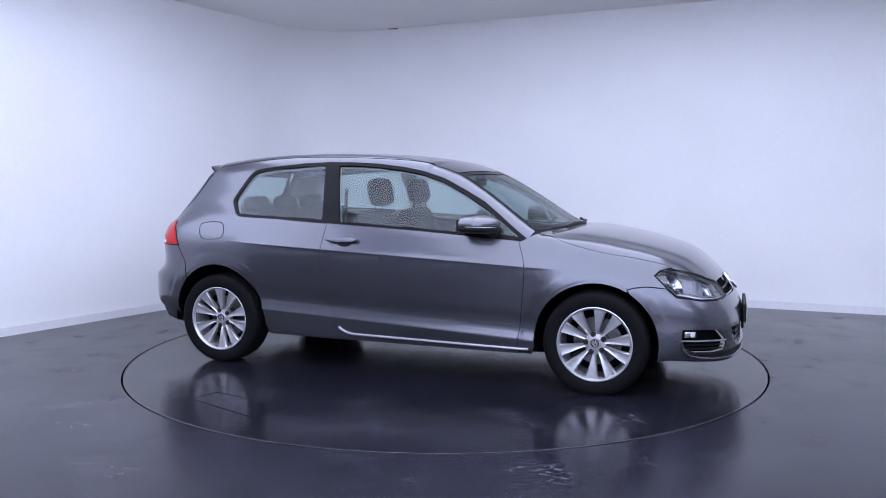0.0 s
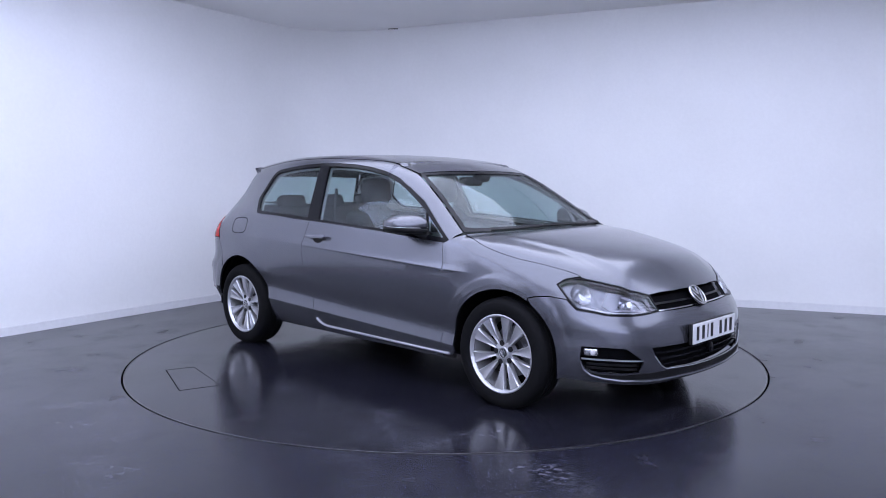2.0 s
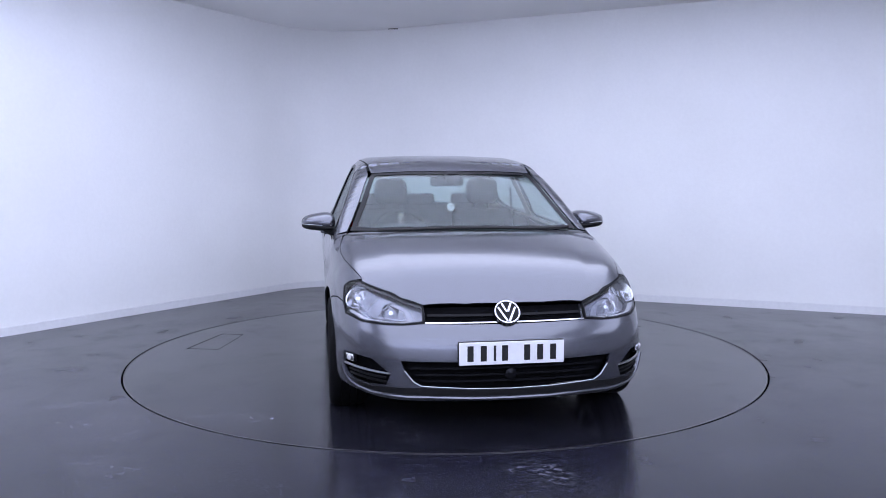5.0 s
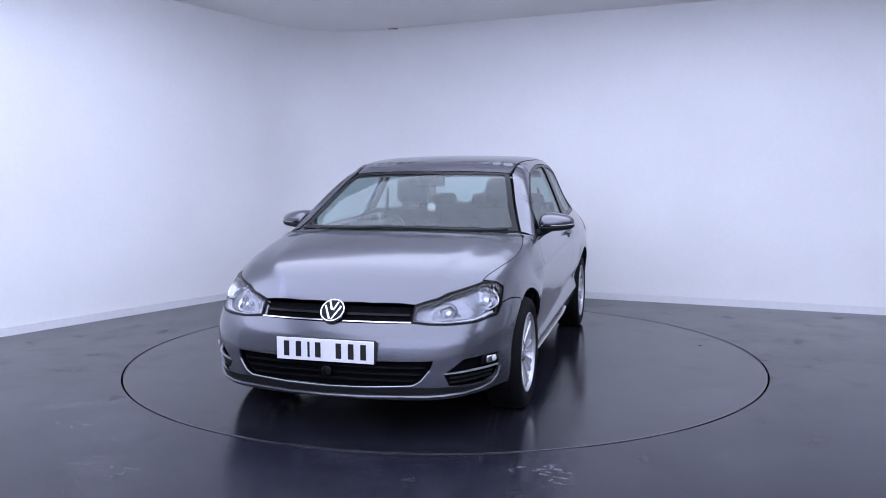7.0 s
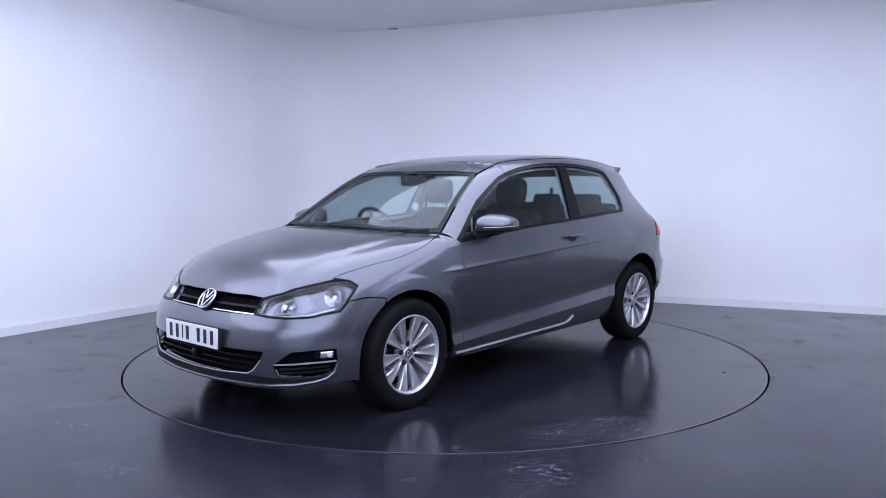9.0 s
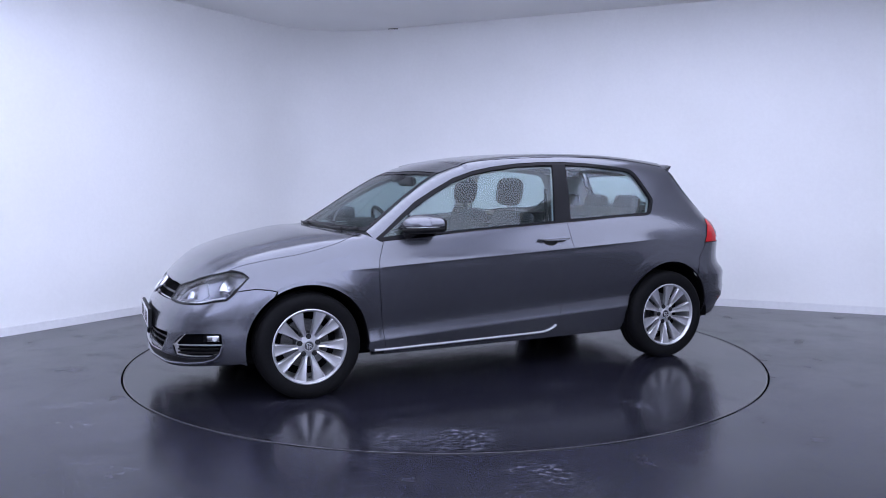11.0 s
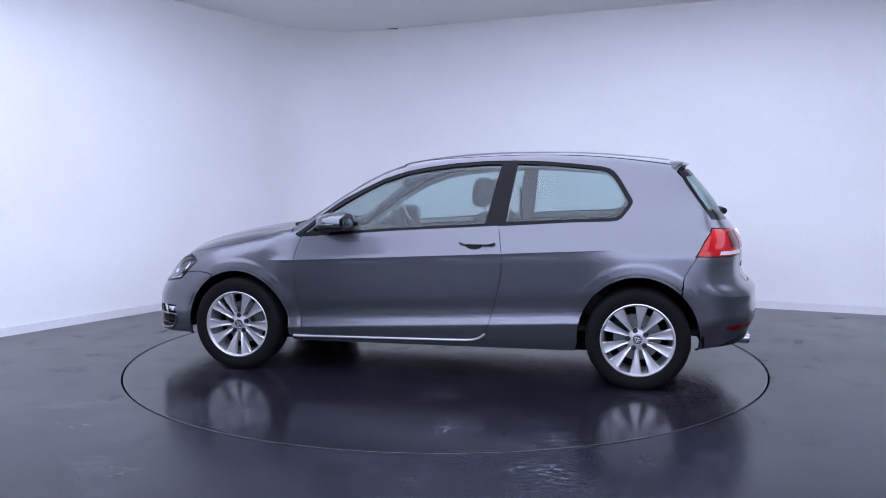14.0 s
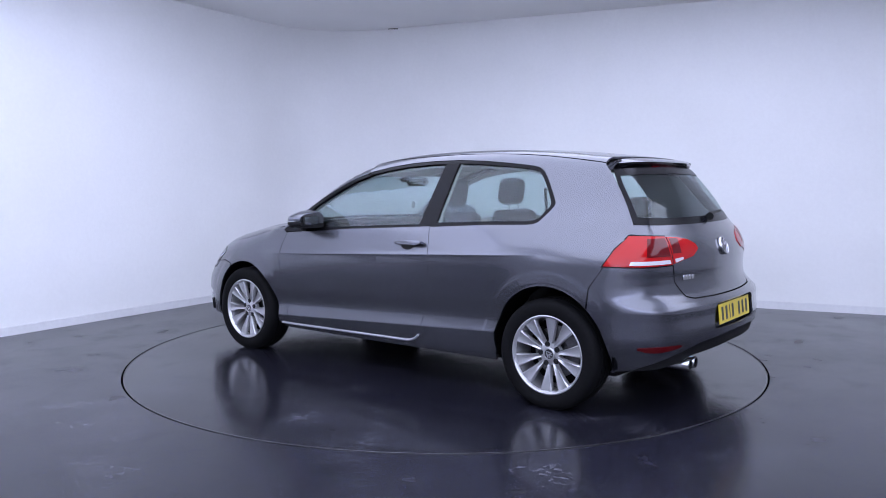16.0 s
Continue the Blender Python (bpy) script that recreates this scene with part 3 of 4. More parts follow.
# ---- top of the car
GLASS_TOP = [(.445, 0), (.428, .2), (.400, .4), (.374, .546)]
GLASS_SIDE = [(x - .004, y - .012) for x, y in PILLAR[::-1][1:]]
GLASS_LOW = [(.985, .55), (1.03, .3), (1.045, 0)]
screen = sym("top", GLASS_TOP + GLASS_SIDE + GLASS_LOW)
patch("windscreen", "top", screen, GLASS, car, sink=.006, thick=.005, step=.06, label="clear tinted windscreen").visible_shadow = False
patch("screen_border", "top", shrink(screen, -.002), GLOSS_BLACK, car, [shrink(screen, .030)], sink=.003, thick=.002, label="black windscreen border")
ROOF_HALF = [(.437, 0), (.420, .2), (.391, .4), (.366, .550)] + [(x, y - .004) for x, y in ROOF_SEAM] + [(-1.51, .3), (-1.52, 0)]
patch("roof", "top", sym("top", ROOF_HALF), PAINT, car, step=.04)
patch("headlining", "top", shrink(sym("top", ROOF_HALF), .02), LINER, car, sink=.035, thick=.01, step=.08, label="pale headlining")
HOOD = [(2.020, 0), (2.011, .2), (1.983, .412), (1.929, .514), (1.892, .552), (1.836, .633), (1.757, .698)] + [(x, y - .0004) for x, y in HOOD_EDGE[::-1]] + [(.99, .60), (1.04, .4), (1.072, .2), (1.080, 0)]
patch("bonnet", "top", sym("top", HOOD), PAINT, car, step=.03)
patch("cowl", "top", sym("top", [(1.10, 0), (1.09, .2), (1.06, .4), (1.01, .6), (.965, .735), (.94, .73), (.93, .715)] + [(.985, .55), (1.03, .3), (1.045, 0)]), BLACK, car, sink=.014, thick=.01, label="black wiper cowl")

# ---- nose
NOSE_ARCH = [(AX + .368 * math.cos(radians(a)), HUB_Z + .365 * math.sin(radians(a))) for a in range(56, -15, -7)]
BUMPER = seen("front", [(2.082, 0, .570), (2.07, .2, .571), (2.042, .408, .574), (2.022, .507, .565), (1.995, .591, .564), (1.912, .714, .571), (1.856, .756, .585), (1.782, .797, .594), (1.728, .806, .640)]) + seen("front", on("side", [(1.717, .646), (1.617, .656), (1.54, .648), (1.503, .638)])) + seen("front", on("side", NOSE_ARCH)) + seen("front", [(1.70, .80, .232), (1.857, .755, .222), (1.976, .655, .212), (2.08, .50, .206), (2.12, .2, .202), (2.13, 0, .200)])
LOW_GRILLE = seen("front", [(2.15, 0, .398), (2.13, .27, .399), (2.078, .533, .402), (2.086, .515, .355), (2.099, .473, .302), (2.108, .435, .281), (2.135, .2, .268), (2.148, 0, .264)])
FOG = seen("front", [(2.058, .580, .334), (2.004, .667, .405), (1.92, .742, .413), (1.812, .796, .414), (1.806, .798, .345), (1.83, .782, .294), (1.88, .745, .274), (1.98, .66, .270), (2.04, .60, .277)])
FOG_R = [(-u, v) for u, v in FOG[::-1]]
bumper = patch("front_bumper", "front", sym("front", BUMPER), PAINT, car, [sym("front", LOW_GRILLE), FOG, FOG_R], step=.025)
patch("lower_grille", "front", shrink(sym("front", LOW_GRILLE), -.012), GAP, bumper, sink=.045, thick=.01, step=.06, label="black lower grille")


def band(name, z0, z1, a, mat, parent, sink, kind="front", lift=0.0, label="", thick=.01, cut=0.0):
    """A level strip on the skin between two heights."""
    us = np.linspace(-a, a, 25)
    low = [(u, z0 + lift * u * u) for u in us]
    high = [(u * (1 - cut), z1 + lift * u * u) for u in us[::-1]]
    return patch(name, kind, low + high, mat, parent, sink=sink, thick=thick, step=.04, label=label)


for z in (.296, .328, .360):
    band("grille_slat", z, z + .011, .53 - (.36 - z) * .9, GLOSS_BLACK, bumper, .016)
low_edge = [p for p in sym("front", LOW_GRILLE) if p[1] < .40]
low_edge = sorted([p for p in low_edge if not (abs(p[0]) < .5 and p[1] > .33)])
q = on("front", spaced(low_edge, .03, False))
part("chrome_strip", tube([tuple(v) for v in q], .0028, 6), SILVER, bumper, "thin chrome strip under the lower grille")
lip = seen("front", [(1.806, .800, .340), (1.820, .790, .292), (1.852, .765, .260), (1.90, .725, .244), (1.976, .655, .232), (2.05, .57, .228), (2.082, .505, .225), (2.12, .2, .219), (2.14, 0, .217)])
q = on("front", lip + [(-u, v) for u, v in lip[-2::-1]])
part("bumper_lip", tube([tuple(v) for v in q + normals(q) * .003], .010, 8), PAINT, bumper)
VALANCE = seen("front", [(2.148, 0, .258), (2.13, .2, .261), (2.105, .44, .274), (2.085, .51, .270), (2.04, .60, .271), (1.98, .66, .264), (1.88, .745, .268), (1.840, .776, .284), (1.846, .770, .272), (1.89, .732, .254), (1.98, .655, .243), (2.082, .505, .237), (2.12, .2, .230), (2.14, 0, .228)])
patch("valance_strip", "front", sym("front", VALANCE), BLACK, bumper, sink=-.0015, thick=.006, step=.04, label="matt black strip above the bumper lip")
for hole, mirror in ((FOG, False), (FOG_R, True)):
    patch("fog_recess", "front", shrink(hole, -.01), GAP, bumper, sink=.045, thick=.01, step=.05)
    strip = seen("front", [(2.056, .583, .333), (1.954, .714, .341), (1.812, .797, .345), (1.812, .797, .352), (1.954, .714, .348), (2.056, .583, .338)])
    patch("fog_strip", "front", [(-u, v) for u, v in strip[::-1]] if mirror else strip, SILVER, bumper, sink=.002, thick=.01, label="chrome strip across the fog lamp recess")
    m = place("front", math.atan2(.775, 1.855 - 1.25), .385, -.018, mirror)
    lamp = part("fog_lamp", block((.075, .040, .030), .010, 3), CHROME, bumper, "rectangular clear fog lamp", at=m)
    part("fog_lens", lathe([(0, .012), (.010, .011), (.015, .004), (.016, 0)], 20, pose(.012, 0, .012)), WHITE_LENS, lamp)
    part("fog_bezel", block((.10, .052, .020), .006, 1), GLOSS_BLACK, bumper, at=m @ pose(-.01, 0, -.012))
    for z in (.310, .288):
        low = seen("front", [(2.035, .605, z - .004), (1.93, .725, z), (1.836, .785, z + .004), (1.836, .785, z + .013), (1.93, .725, z + .009), (2.035, .605, z + .005)])
        patch("fog_slat", "front", [(-u, v) for u, v in low[::-1]] if mirror else low, BLACK, bumper, sink=.014, thick=.01)

GRILLE = seen("front", [(2.025, 0, .656), (2.015, .2, .656), (1.988, .412, .654), (2.010, .418, .62), (2.039, .410, .578), (2.07, .2, .574), (2.081, 0, .573)])
grille = patch("grille", "front", shrink(sym("front", GRILLE), -.008), GAP, car, sink=.035, thick=.01, step=.05, label="black radiator grille with chrome strip")
band("grille_slat", .612, .623, .475, GLOSS_BLACK, grille, .012)
band("chrome_strip", .577, .583, .475, CHROME, grille, .002, label="thin chrome strip")


def badge(parent, m, r):
    """A round chrome badge with a plain pattern of bars."""
    b = part("badge", lathe([(0, 0), (r, 0), (r, .006), (r * .96, .012), (r * .86, .012), (r * .82, .007), (0, .007)], 48), CHROME, parent, "round chrome badge", at=m)
    part("badge_face", lathe([(0, .0066), (r * .83, .0066), (r * .83, .0082), (0, .0082)], 40), GLOSS_BLACK, b, "dark badge face")
    bars = bmesh.new()
    for x, y, w, t in ((-.20, .36, .80, 22), (.20, .36, .80, -22), (-.36, -.20, 1.30, 26), (.36, -.20, 1.30, -26)):
        block((r * .17, r * w, .004), .001, 1, pose(x * r, y * r, .0095, 0, 0, t), bars)
    part("badge_bars", bars, CHROME, b)


badge(grille, place("front", 0, .618, .006) @ pose(0, 0, 0, -4), .067)


def number_plate(m, mat, label):
    p = part("number_plate", block((.52, .111, .004), .0015, 1), mat, car, label, at=m)
    for k, x in enumerate((-.205, -.140, -.085, -.035, .075, .140, .205)):
        part("plate_bar", block((.012 if k == 2 else .030, .076, .0012), .0004, 1, pose(x, 0, .0026)), INK, p)


holder = part("plate_holder", block((.524, .02, .116), .004, 1), BLACK, car, at=pose(2.152, 0, .444, 0, 0, 90))
number_plate(pose(2.166, 0, .444, 90, 0, 90), PLATE_WHITE, "white front number plate with black bars")
part("front_sensor", lathe([(0, 0), (.028, 0), (.028, .012), (.022, .016), (0, .016)], 24), GLOSS_BLACK, car, "round black radar sensor", at=place("front", 0, .335, -.012))

# ---- headlights
HEAD = seen("front", [(2.040, .411, .581), (1.988, .413, .653), (1.935, .514, .684), (1.898, .552, .704), (1.842, .633, .729), (1.762, .705, .751), (1.715, .748, .754), (1.684, .768, .747), (1.658, .800, .722), (1.720, .801, .660), (1.785, .796, .602), (1.856, .756, .591), (1.912, .714, .577), (1.994, .591, .570), (2.022, .507, .571)])
HEAD_LOW = seen("front", [(2.034, .425, .580), (1.994, .585, .576), (1.912, .705, .584), (1.856, .745, .598), (1.800, .780, .610), (1.800, .780, .620), (1.856, .745, .608), (1.912, .705, .594), (1.994, .585, .584), (2.030, .428, .587)])
for mirror in (False, True):
    head = patch("headlight", "front", HEAD, LENS, car, mirror=mirror, sink=.0, thick=.004, step=.03, label="clear headlight with chrome reflectors")
    head.visible_shadow = False
    rounds = []
    for x, y, z, r in ((1.775, .742, .686, .056), (1.945, .570, .636, .042)):
        u, v = seen("front", [(x, y, z)])[0]
        rounds.append([(u + r / .92 * math.cos(radians(a)), v + r * .94 * math.sin(radians(a))) for a in range(0, 360, 20)])
    patch("housing", "front", shrink(HEAD, -.004), HOUSING, head, rounds, mirror=mirror, sink=.034, thick=.01, step=.03, label="grey lamp housing")
    patch("housing_rim", "front", shrink(HEAD, -.003), BLACK, head, [shrink(HEAD, .010)], mirror=mirror, sink=.005, thick=.014, step=.03)
    patch("lamp_seal", "front", shrink(HEAD, -.004), GLOSS_BLACK, head, [shrink(HEAD, .003)], mirror=mirror, sink=-.0015, thick=.006, step=.03, label="thin black seal round the lens")
    patch("daylight_strip", "front", HEAD_LOW, WHITE_LENS, head, mirror=mirror, sink=.012, thick=.03, step=.03, label="white daytime light strip")
    patch("lamp_bezel", "front", seen("front", [(2.01, .45, .592), (1.962, .47, .640), (1.90, .56, .688), (1.86, .61, .70), (1.88, .70, .63), (1.93, .685, .603)]), BEZEL, head, [seen("front", [(1.995, .49, .600), (1.955, .50, .640), (1.915, .57, .668), (1.93, .64, .612)])], mirror=mirror, sink=.030, thick=.03, step=.02, label="silver lamp bezel")
    for x, y, z, r, d in ((1.775, .742, .686, .056, .030), (1.945, .570, .636, .042, .030)):
        m = place("front", math.atan2(y, x - 1.25), z, -d, mirror)
        m = m.to_3x3().lerp(place("front", .15, z, 0, mirror).to_3x3(), .55).to_4x4()
        m.normalize()
        m = Matrix.Translation(place("front", math.atan2(y, x - 1.25), z, -d, mirror).translation) @ m
        bowl = part("reflector", lathe([(0, -.055), (r * .4, -.048), (r * .75, -.028), (r, 0), (r + .006, .004), (r + .007, -.002), (r * .6, -.05)], 32), CHROME, head, "chrome reflector bowl", at=m)
        part("bulb_shield", lathe([(0, -.006), (.012, -.010), (.015, -.02), (.012, -.05)], 16), CHROME, bowl, )

# ---- rear
TAIL_EDGE = on("side", [(-1.545, 1.332), (-1.597, 1.262), (-1.680, 1.137), (-1.744, 1.043)])
REAR_GLASS = seen("rear", [(-1.665, 0, 1.352), (-1.64, .4, 1.345), (-1.570, .57, 1.335)]) + seen("rear", TAIL_EDGE[1:]) + seen("rear", [(-1.87, .5, 1.034), (-1.905, .3, 1.033), (-1.925, 0, 1.033)])
tailgate = patch("tailgate", "rear", sym("rear", seen("rear", [(-1.93, 0, 1.028), (-1.905, .3, 1.028), (-1.84, .5, 1.030), (-1.752, .700, 1.036), (-1.756, .735, .990), (-1.80, .682, .983), (-1.868, .568, .979), (-1.902, .575, .90), (-1.924, .580, .830), (-1.929, .560, .732), (-1.969, .50, .655), (-1.996, .446, .642), (-2.03, .25, .639), (-2.045, 0, .638)])), PAINT, car, step=.03)
patch("rear_window", "rear", sym("rear", REAR_GLASS), GLASS, tailgate, sink=.006, thick=.004, step=.05, label="tinted heated rear window").visible_shadow = False
patch("rear_window_border", "rear", shrink(sym("rear", REAR_GLASS), -.003), GLOSS_BLACK, tailgate, [shrink(sym("rear", REAR_GLASS), .035)], sink=.003, thick=.002)
RB_ARCH = [(-AX + .366 * math.cos(radians(a)), HUB_Z + .388 * math.sin(radians(a))) for a in range(134, 191, 7)]
REAR_BUMPER = seen("rear", [(-2.05, 0, .632), (-2.035, .25, .633), (-1.998, .449, .636), (-1.967, .506, .650), (-1.931, .567, .728), (-1.922, .588, .820), (-1.82, .74, .818)]) + seen("rear", on("side", [(-1.660, .826), (-1.643, .797), (-1.582, .704)])) + seen("rear", on("side", RB_ARCH)) + seen("rear", [(-1.70, .83, .245), (-1.78, .80, .262), (-1.86, .76, .298), (-1.98, .62, .362), (-2.06, .45, .410), (-2.10, 0, .430)])
RECESS = seen("rear", [(-2.07, 0, .603), (-2.07, .285, .600), (-2.07, .315, .575), (-2.07, .335, .475), (-2.07, .31, .460), (-2.07, 0, .458)])
rear_bumper = patch("rear_bumper", "rear", sym("rear", REAR_BUMPER), PAINT, car, [sym("rear", RECESS)], step=.025)
patch("plate_recess", "rear", shrink(sym("rear", RECESS), -.01), PAINT, rear_bumper, sink=.035, thick=.008, step=.05)
patch("valance", "rear", sym("rear", seen("rear", [(-2.10, 0, .427), (-2.06, .45, .407), (-1.98, .62, .359), (-1.86, .76, .294), (-1.80, .79, .262), (-1.9, .70, .278), (-2.03, .5, .335), (-2.06, 0, .350)])), BLACK, rear_bumper, sink=.004, step=.05, label="black lower valance")
LAMP_OUT = seen("rear", [(-1.655, .862, .825), (-1.70, .82, .908), (-1.748, .748, .980), (-1.80, .682, .978), (-1.868, .573, .973), (-1.900, .579, .90), (-1.922, .588, .828), (-1.82, .74, .825)])
LAMP_IN = seen("rear", [(-1.872, .563, .972), (-1.905, .47, .964), (-1.926, .395, .951), (-1.955, .345, .925), (-1.963, .333, .900), (-1.962, .40, .864), (-1.945, .50, .847), (-1.926, .578, .832), (-1.902, .569, .90)])
for mirror in (False, True):
    lamp = patch("rear_lamp", "rear", LAMP_OUT, RED, car, mirror=mirror, sink=-.004, thick=.02, step=.03, label="red rear lamp with white reversing strip")
    patch("lamp_seal", "rear", shrink(LAMP_OUT, -.007), GLOSS_BLACK, lamp, [shrink(LAMP_OUT, .001)], mirror=mirror, sink=-.001, thick=.006, step=.03)
    patch("lamp_panel", "rear", seen("rear", [(-1.815, .715, .872), (-1.81, .682, .964), (-1.866, .580, .964), (-1.898, .586, .872)]), DARK_RED, lamp, mirror=mirror, sink=-.0055, thick=.003, label="dark red lamp panel")
    patch("reversing_lens", "rear", seen("rear", [(-1.765, .795, .832), (-1.77, .785, .852), (-1.905, .602, .854), (-1.916, .600, .834)]), WHITE_LENS, lamp, mirror=mirror, sink=-.0055, thick=.003, label="white reversing lens")
    inner_lamp = patch("tailgate_lamp", "rear", LAMP_IN, RED, tailgate, mirror=mirror, sink=-.004, thick=.02, step=.03, label="red inner rear lamp")
    patch("lamp_panel", "rear", seen("rear", [(-1.900, .560, .885), (-1.880, .552, .964), (-1.903, .488, .958), (-1.925, .500, .885)]), DARK_RED, inner_lamp, mirror=mirror, sink=-.0055, thick=.003)
    patch("reversing_lens", "rear", seen("rear", [(-1.930, .565, .838), (-1.915, .560, .858), (-1.940, .495, .864), (-1.946, .50, .851)]), WHITE_LENS, inner_lamp, mirror=mirror, sink=-.0055, thick=.003)
    patch("reflector_lens", "rear", rounded(seen("rear", [(-1.805, .815, .402), (-1.878, .755, .372), (-1.965, .669, .386), (-2.012, .60, .416), (-1.90, .745, .410)]), 1), DARK_RED, rear_bumper, mirror=mirror, sink=-.003, thick=.01, step=.02, label="dark red bumper reflector")
badge(tailgate, place("rear", 0, .895, .002), .055)
for k in range(4):
    part("lettering_bar", block((.024, .026, .004), .001, 1), CHROME, tailgate, at=place("rear", math.atan2(.52 - .032 * k, .80), .752, .003))
number_plate(Matrix.Translation((-2.064, 0, .530)) @ pose(0, 0, 0, 84, 0, -90), PLATE_YELLOW, "yellow rear number plate with black bars")


def spoiler():
    """The roof spoiler: a thin wing across the top of the tailgate."""
    bm = bmesh.new()
    rings = []
    for y in np.linspace(-.548, .548, 25):
        e = abs(y) / .548
        d, d2 = .05 * y * y + .034 * e**6, .012 * e**4
        tip = -1.652 + .075 * e**3
        rings.append([bm.verts.new((x, y, z)) for x, z in ((-1.475, 1.398 - d), (-1.526, 1.408 - d), (-1.58, 1.403 - d * .45), (tip + .012, 1.389 - d2), (tip, 1.381 - d2), (tip + .012, 1.371 - d2), (-1.575 + .03 * e**4, 1.350 - d2 * 1.5), (-1.51, 1.345 - d + .03 * e**4), (-1.46, 1.395 - d + .01 * e**4))])
    for a, b in zip(rings, rings[1:]):
        for k in range(9):
            bm.faces.new((a[k], a[(k + 1) % 9], b[(k + 1) % 9], b[k]))
    bm.faces.new(rings[0]), bm.faces.new(rings[-1])
    return bm


wing = part("roof_spoiler", spoiler(), PAINT, tailgate)
bm = bmesh.new()
rings = []
for y in np.linspace(-.528, .528, 19):
    drop = .012 * (abs(y) / .6) ** 4
    tip = -1.652 + .075 * (abs(y) / .6) ** 3
    rings.append([bm.verts.new((x, y, z - drop)) for x, z in ((tip + .022, 1.369), (tip + .026, 1.362), (-1.560, 1.336), (-1.555, 1.346))])
for a, b in zip(rings, rings[1:]):
    for k in range(4):
        bm.faces.new((a[k], a[(k + 1) % 4], b[(k + 1) % 4], b[k]))
bm.faces.new(rings[0]), bm.faces.new(rings[-1])
part("spoiler_underside", bm, GLOSS_BLACK, wing, "black spoiler underside")
part("brake_light", block((.012, .34, .020), .004, 2, pose(-1.618, 0, 1.352, 0, -38, 0)), DARK_RED, wing, "dark red high brake light")
for y in (.445, .525):
    part("tailpipe", lathe([(.026, 0), (.031, 0), (.033, .004), (.031, .15), (.026, .15)], 32, pose(-2.005, y - .01, .286, 0, 90, 0)), CHROME, car, "round chrome tailpipe")
q = on("rear", [(-.03, 1.052), (-.10, 1.062), (-.22, 1.072), (-.42, 1.078)])
q = q + normals(q) * .022
bm = tube([tuple(v) for v in q], [.024, .018, .010, .006])
part("rear_wiper", bm, BLACK, tailgate, "black rear wiper")

# ---- outer fittings on each side
for mirror in (False, True):
    s = -1 if mirror else 1
    handle = part("door_handle", prism(rounded([(-.115, -.014), (-.10, .010), (.10, .018), (.118, .004), (.105, -.014)], 2), .016, .005), PAINT, car, "grey door handle", at=place("side", -.332, .882, .022, mirror))
    # Black disc imitates the shade in the grey recess behind the handle.
    part("handle_recess_shade", lathe([(0, .0), (.030, .0), (.042, .004), (.044, .0), (.040, -.004), (0, -.004)], 32, Matrix.Diagonal((1.15, .55, .5, 1))), BLACK, car, at=place("side", -.315, .868, .001, mirror))
    for x in (-.425, -.232):
        part("handle_post", block((.024, .018, .026), .004, 1), PAINT, car, at=place("side", x, .882 if x > -.3 else .889, .010, mirror))
    # wing mirror
    shell = bmesh.new()
    bmesh.ops.create_uvsphere(shell, u_segments=32, v_segments=18, radius=1)
    for v in shell.verts:
        x, y, z = v.co
        f = lambda q: math.copysign(abs(q) ** .72, q)
        x, y, z = f(x), f(y), f(z)
        x = max(x, -.607) / .607 if x < 0 else x
        up = .064 * (1 - .30 * y) * (1 - .30 * max(x, 0)) if z > 0 else .034 * (1 - .2 * y)
        v.co = Vector((.612 + .105 * x * (1 - .16 * y) - (.03 * y if x > 0 else 0), s * (.918 + .108 * y), 1.002 + up * z + .002 * y))
    mirror_thing = part("wing_mirror", shell, PAINT, car, "grey wing mirror with black lower shell")
    lower = bmesh.new()
    bmesh.ops.create_uvsphere(lower, u_segments=32, v_segments=18, radius=1)
    for v in lower.verts:
        x, y, z = v.co
        f = lambda q: math.copysign(abs(q) ** .72, q)
        x, y, z = f(x), f(y), f(z)
        x = max(x, -.607) / .607 if x < 0 else x
        v.co = Vector((.612 + .107 * x * (1 - .16 * y) - (.03 * y if x > 0 else 0), s * (.917 + .109 * y), .981 + .008 * y + .026 * z * (1.1 if z < 0 else .35)))
    part("mirror_lower_shell", lower, BLACK, mirror_thing, "black lower shell")
    part("mirror_strip", tube([(.728, s * .835, .990), (.722, s * .90, .991), (.695, s * .97, .993), (.660, s * 1.012, .996), (.60, s * 1.028, .998), (.535, s * 1.016, .999)], .0022), SILVER, mirror_thing, "thin bright strip")
    part("mirror_back", block((.010, .168, .070), .004, 2, pose(.505, s * .915, 1.003, 0, 0, 0)), BLACK, mirror_thing, "black rear rim of the mirror")
    part("mirror_glass", block((.004, .148, .056), .001, 2, pose(.4995, s * .915, 1.004, 0, 1, s * -1)), MIRROR, mirror_thing, "mirror glass")
    part("mirror_arm", tube([(.70, s * .79, .930), (.68, s * .83, .950), (.65, s * .87, .968), (.635, s * .90, .98)], [.034, .030, .026, .022]), BLACK, mirror_thing, "black mirror arm")
    # arch lining, in black
    for ax, rise in ((AX, .372), (-AX, .392)):
        part("arch_lining", lathe([(.378, -.02), (.385, .0), (.385, .36), (.0, .36), (.0, .365), (.39, .365), (.39, -.02)], 40, pose(ax, s * .80, HUB_Z, 90 * s, 0, 0) @ Matrix.Diagonal((1, 1, 1, 1)), None, -6 if s > 0 else -186 + 0, 186 if s > 0 else 6), GAP, car, "black wheel arch lining")
        q = on("side", [(ax + .371 * math.cos(radians(a)), HUB_Z + rise * .992 * math.sin(radians(a))) for a in range(-8, 189, 7)])
        part("arch_lip", tube([(p[0], s * (p[1] - .014), p[2]) for p in q], .009, 6), GAP, car)
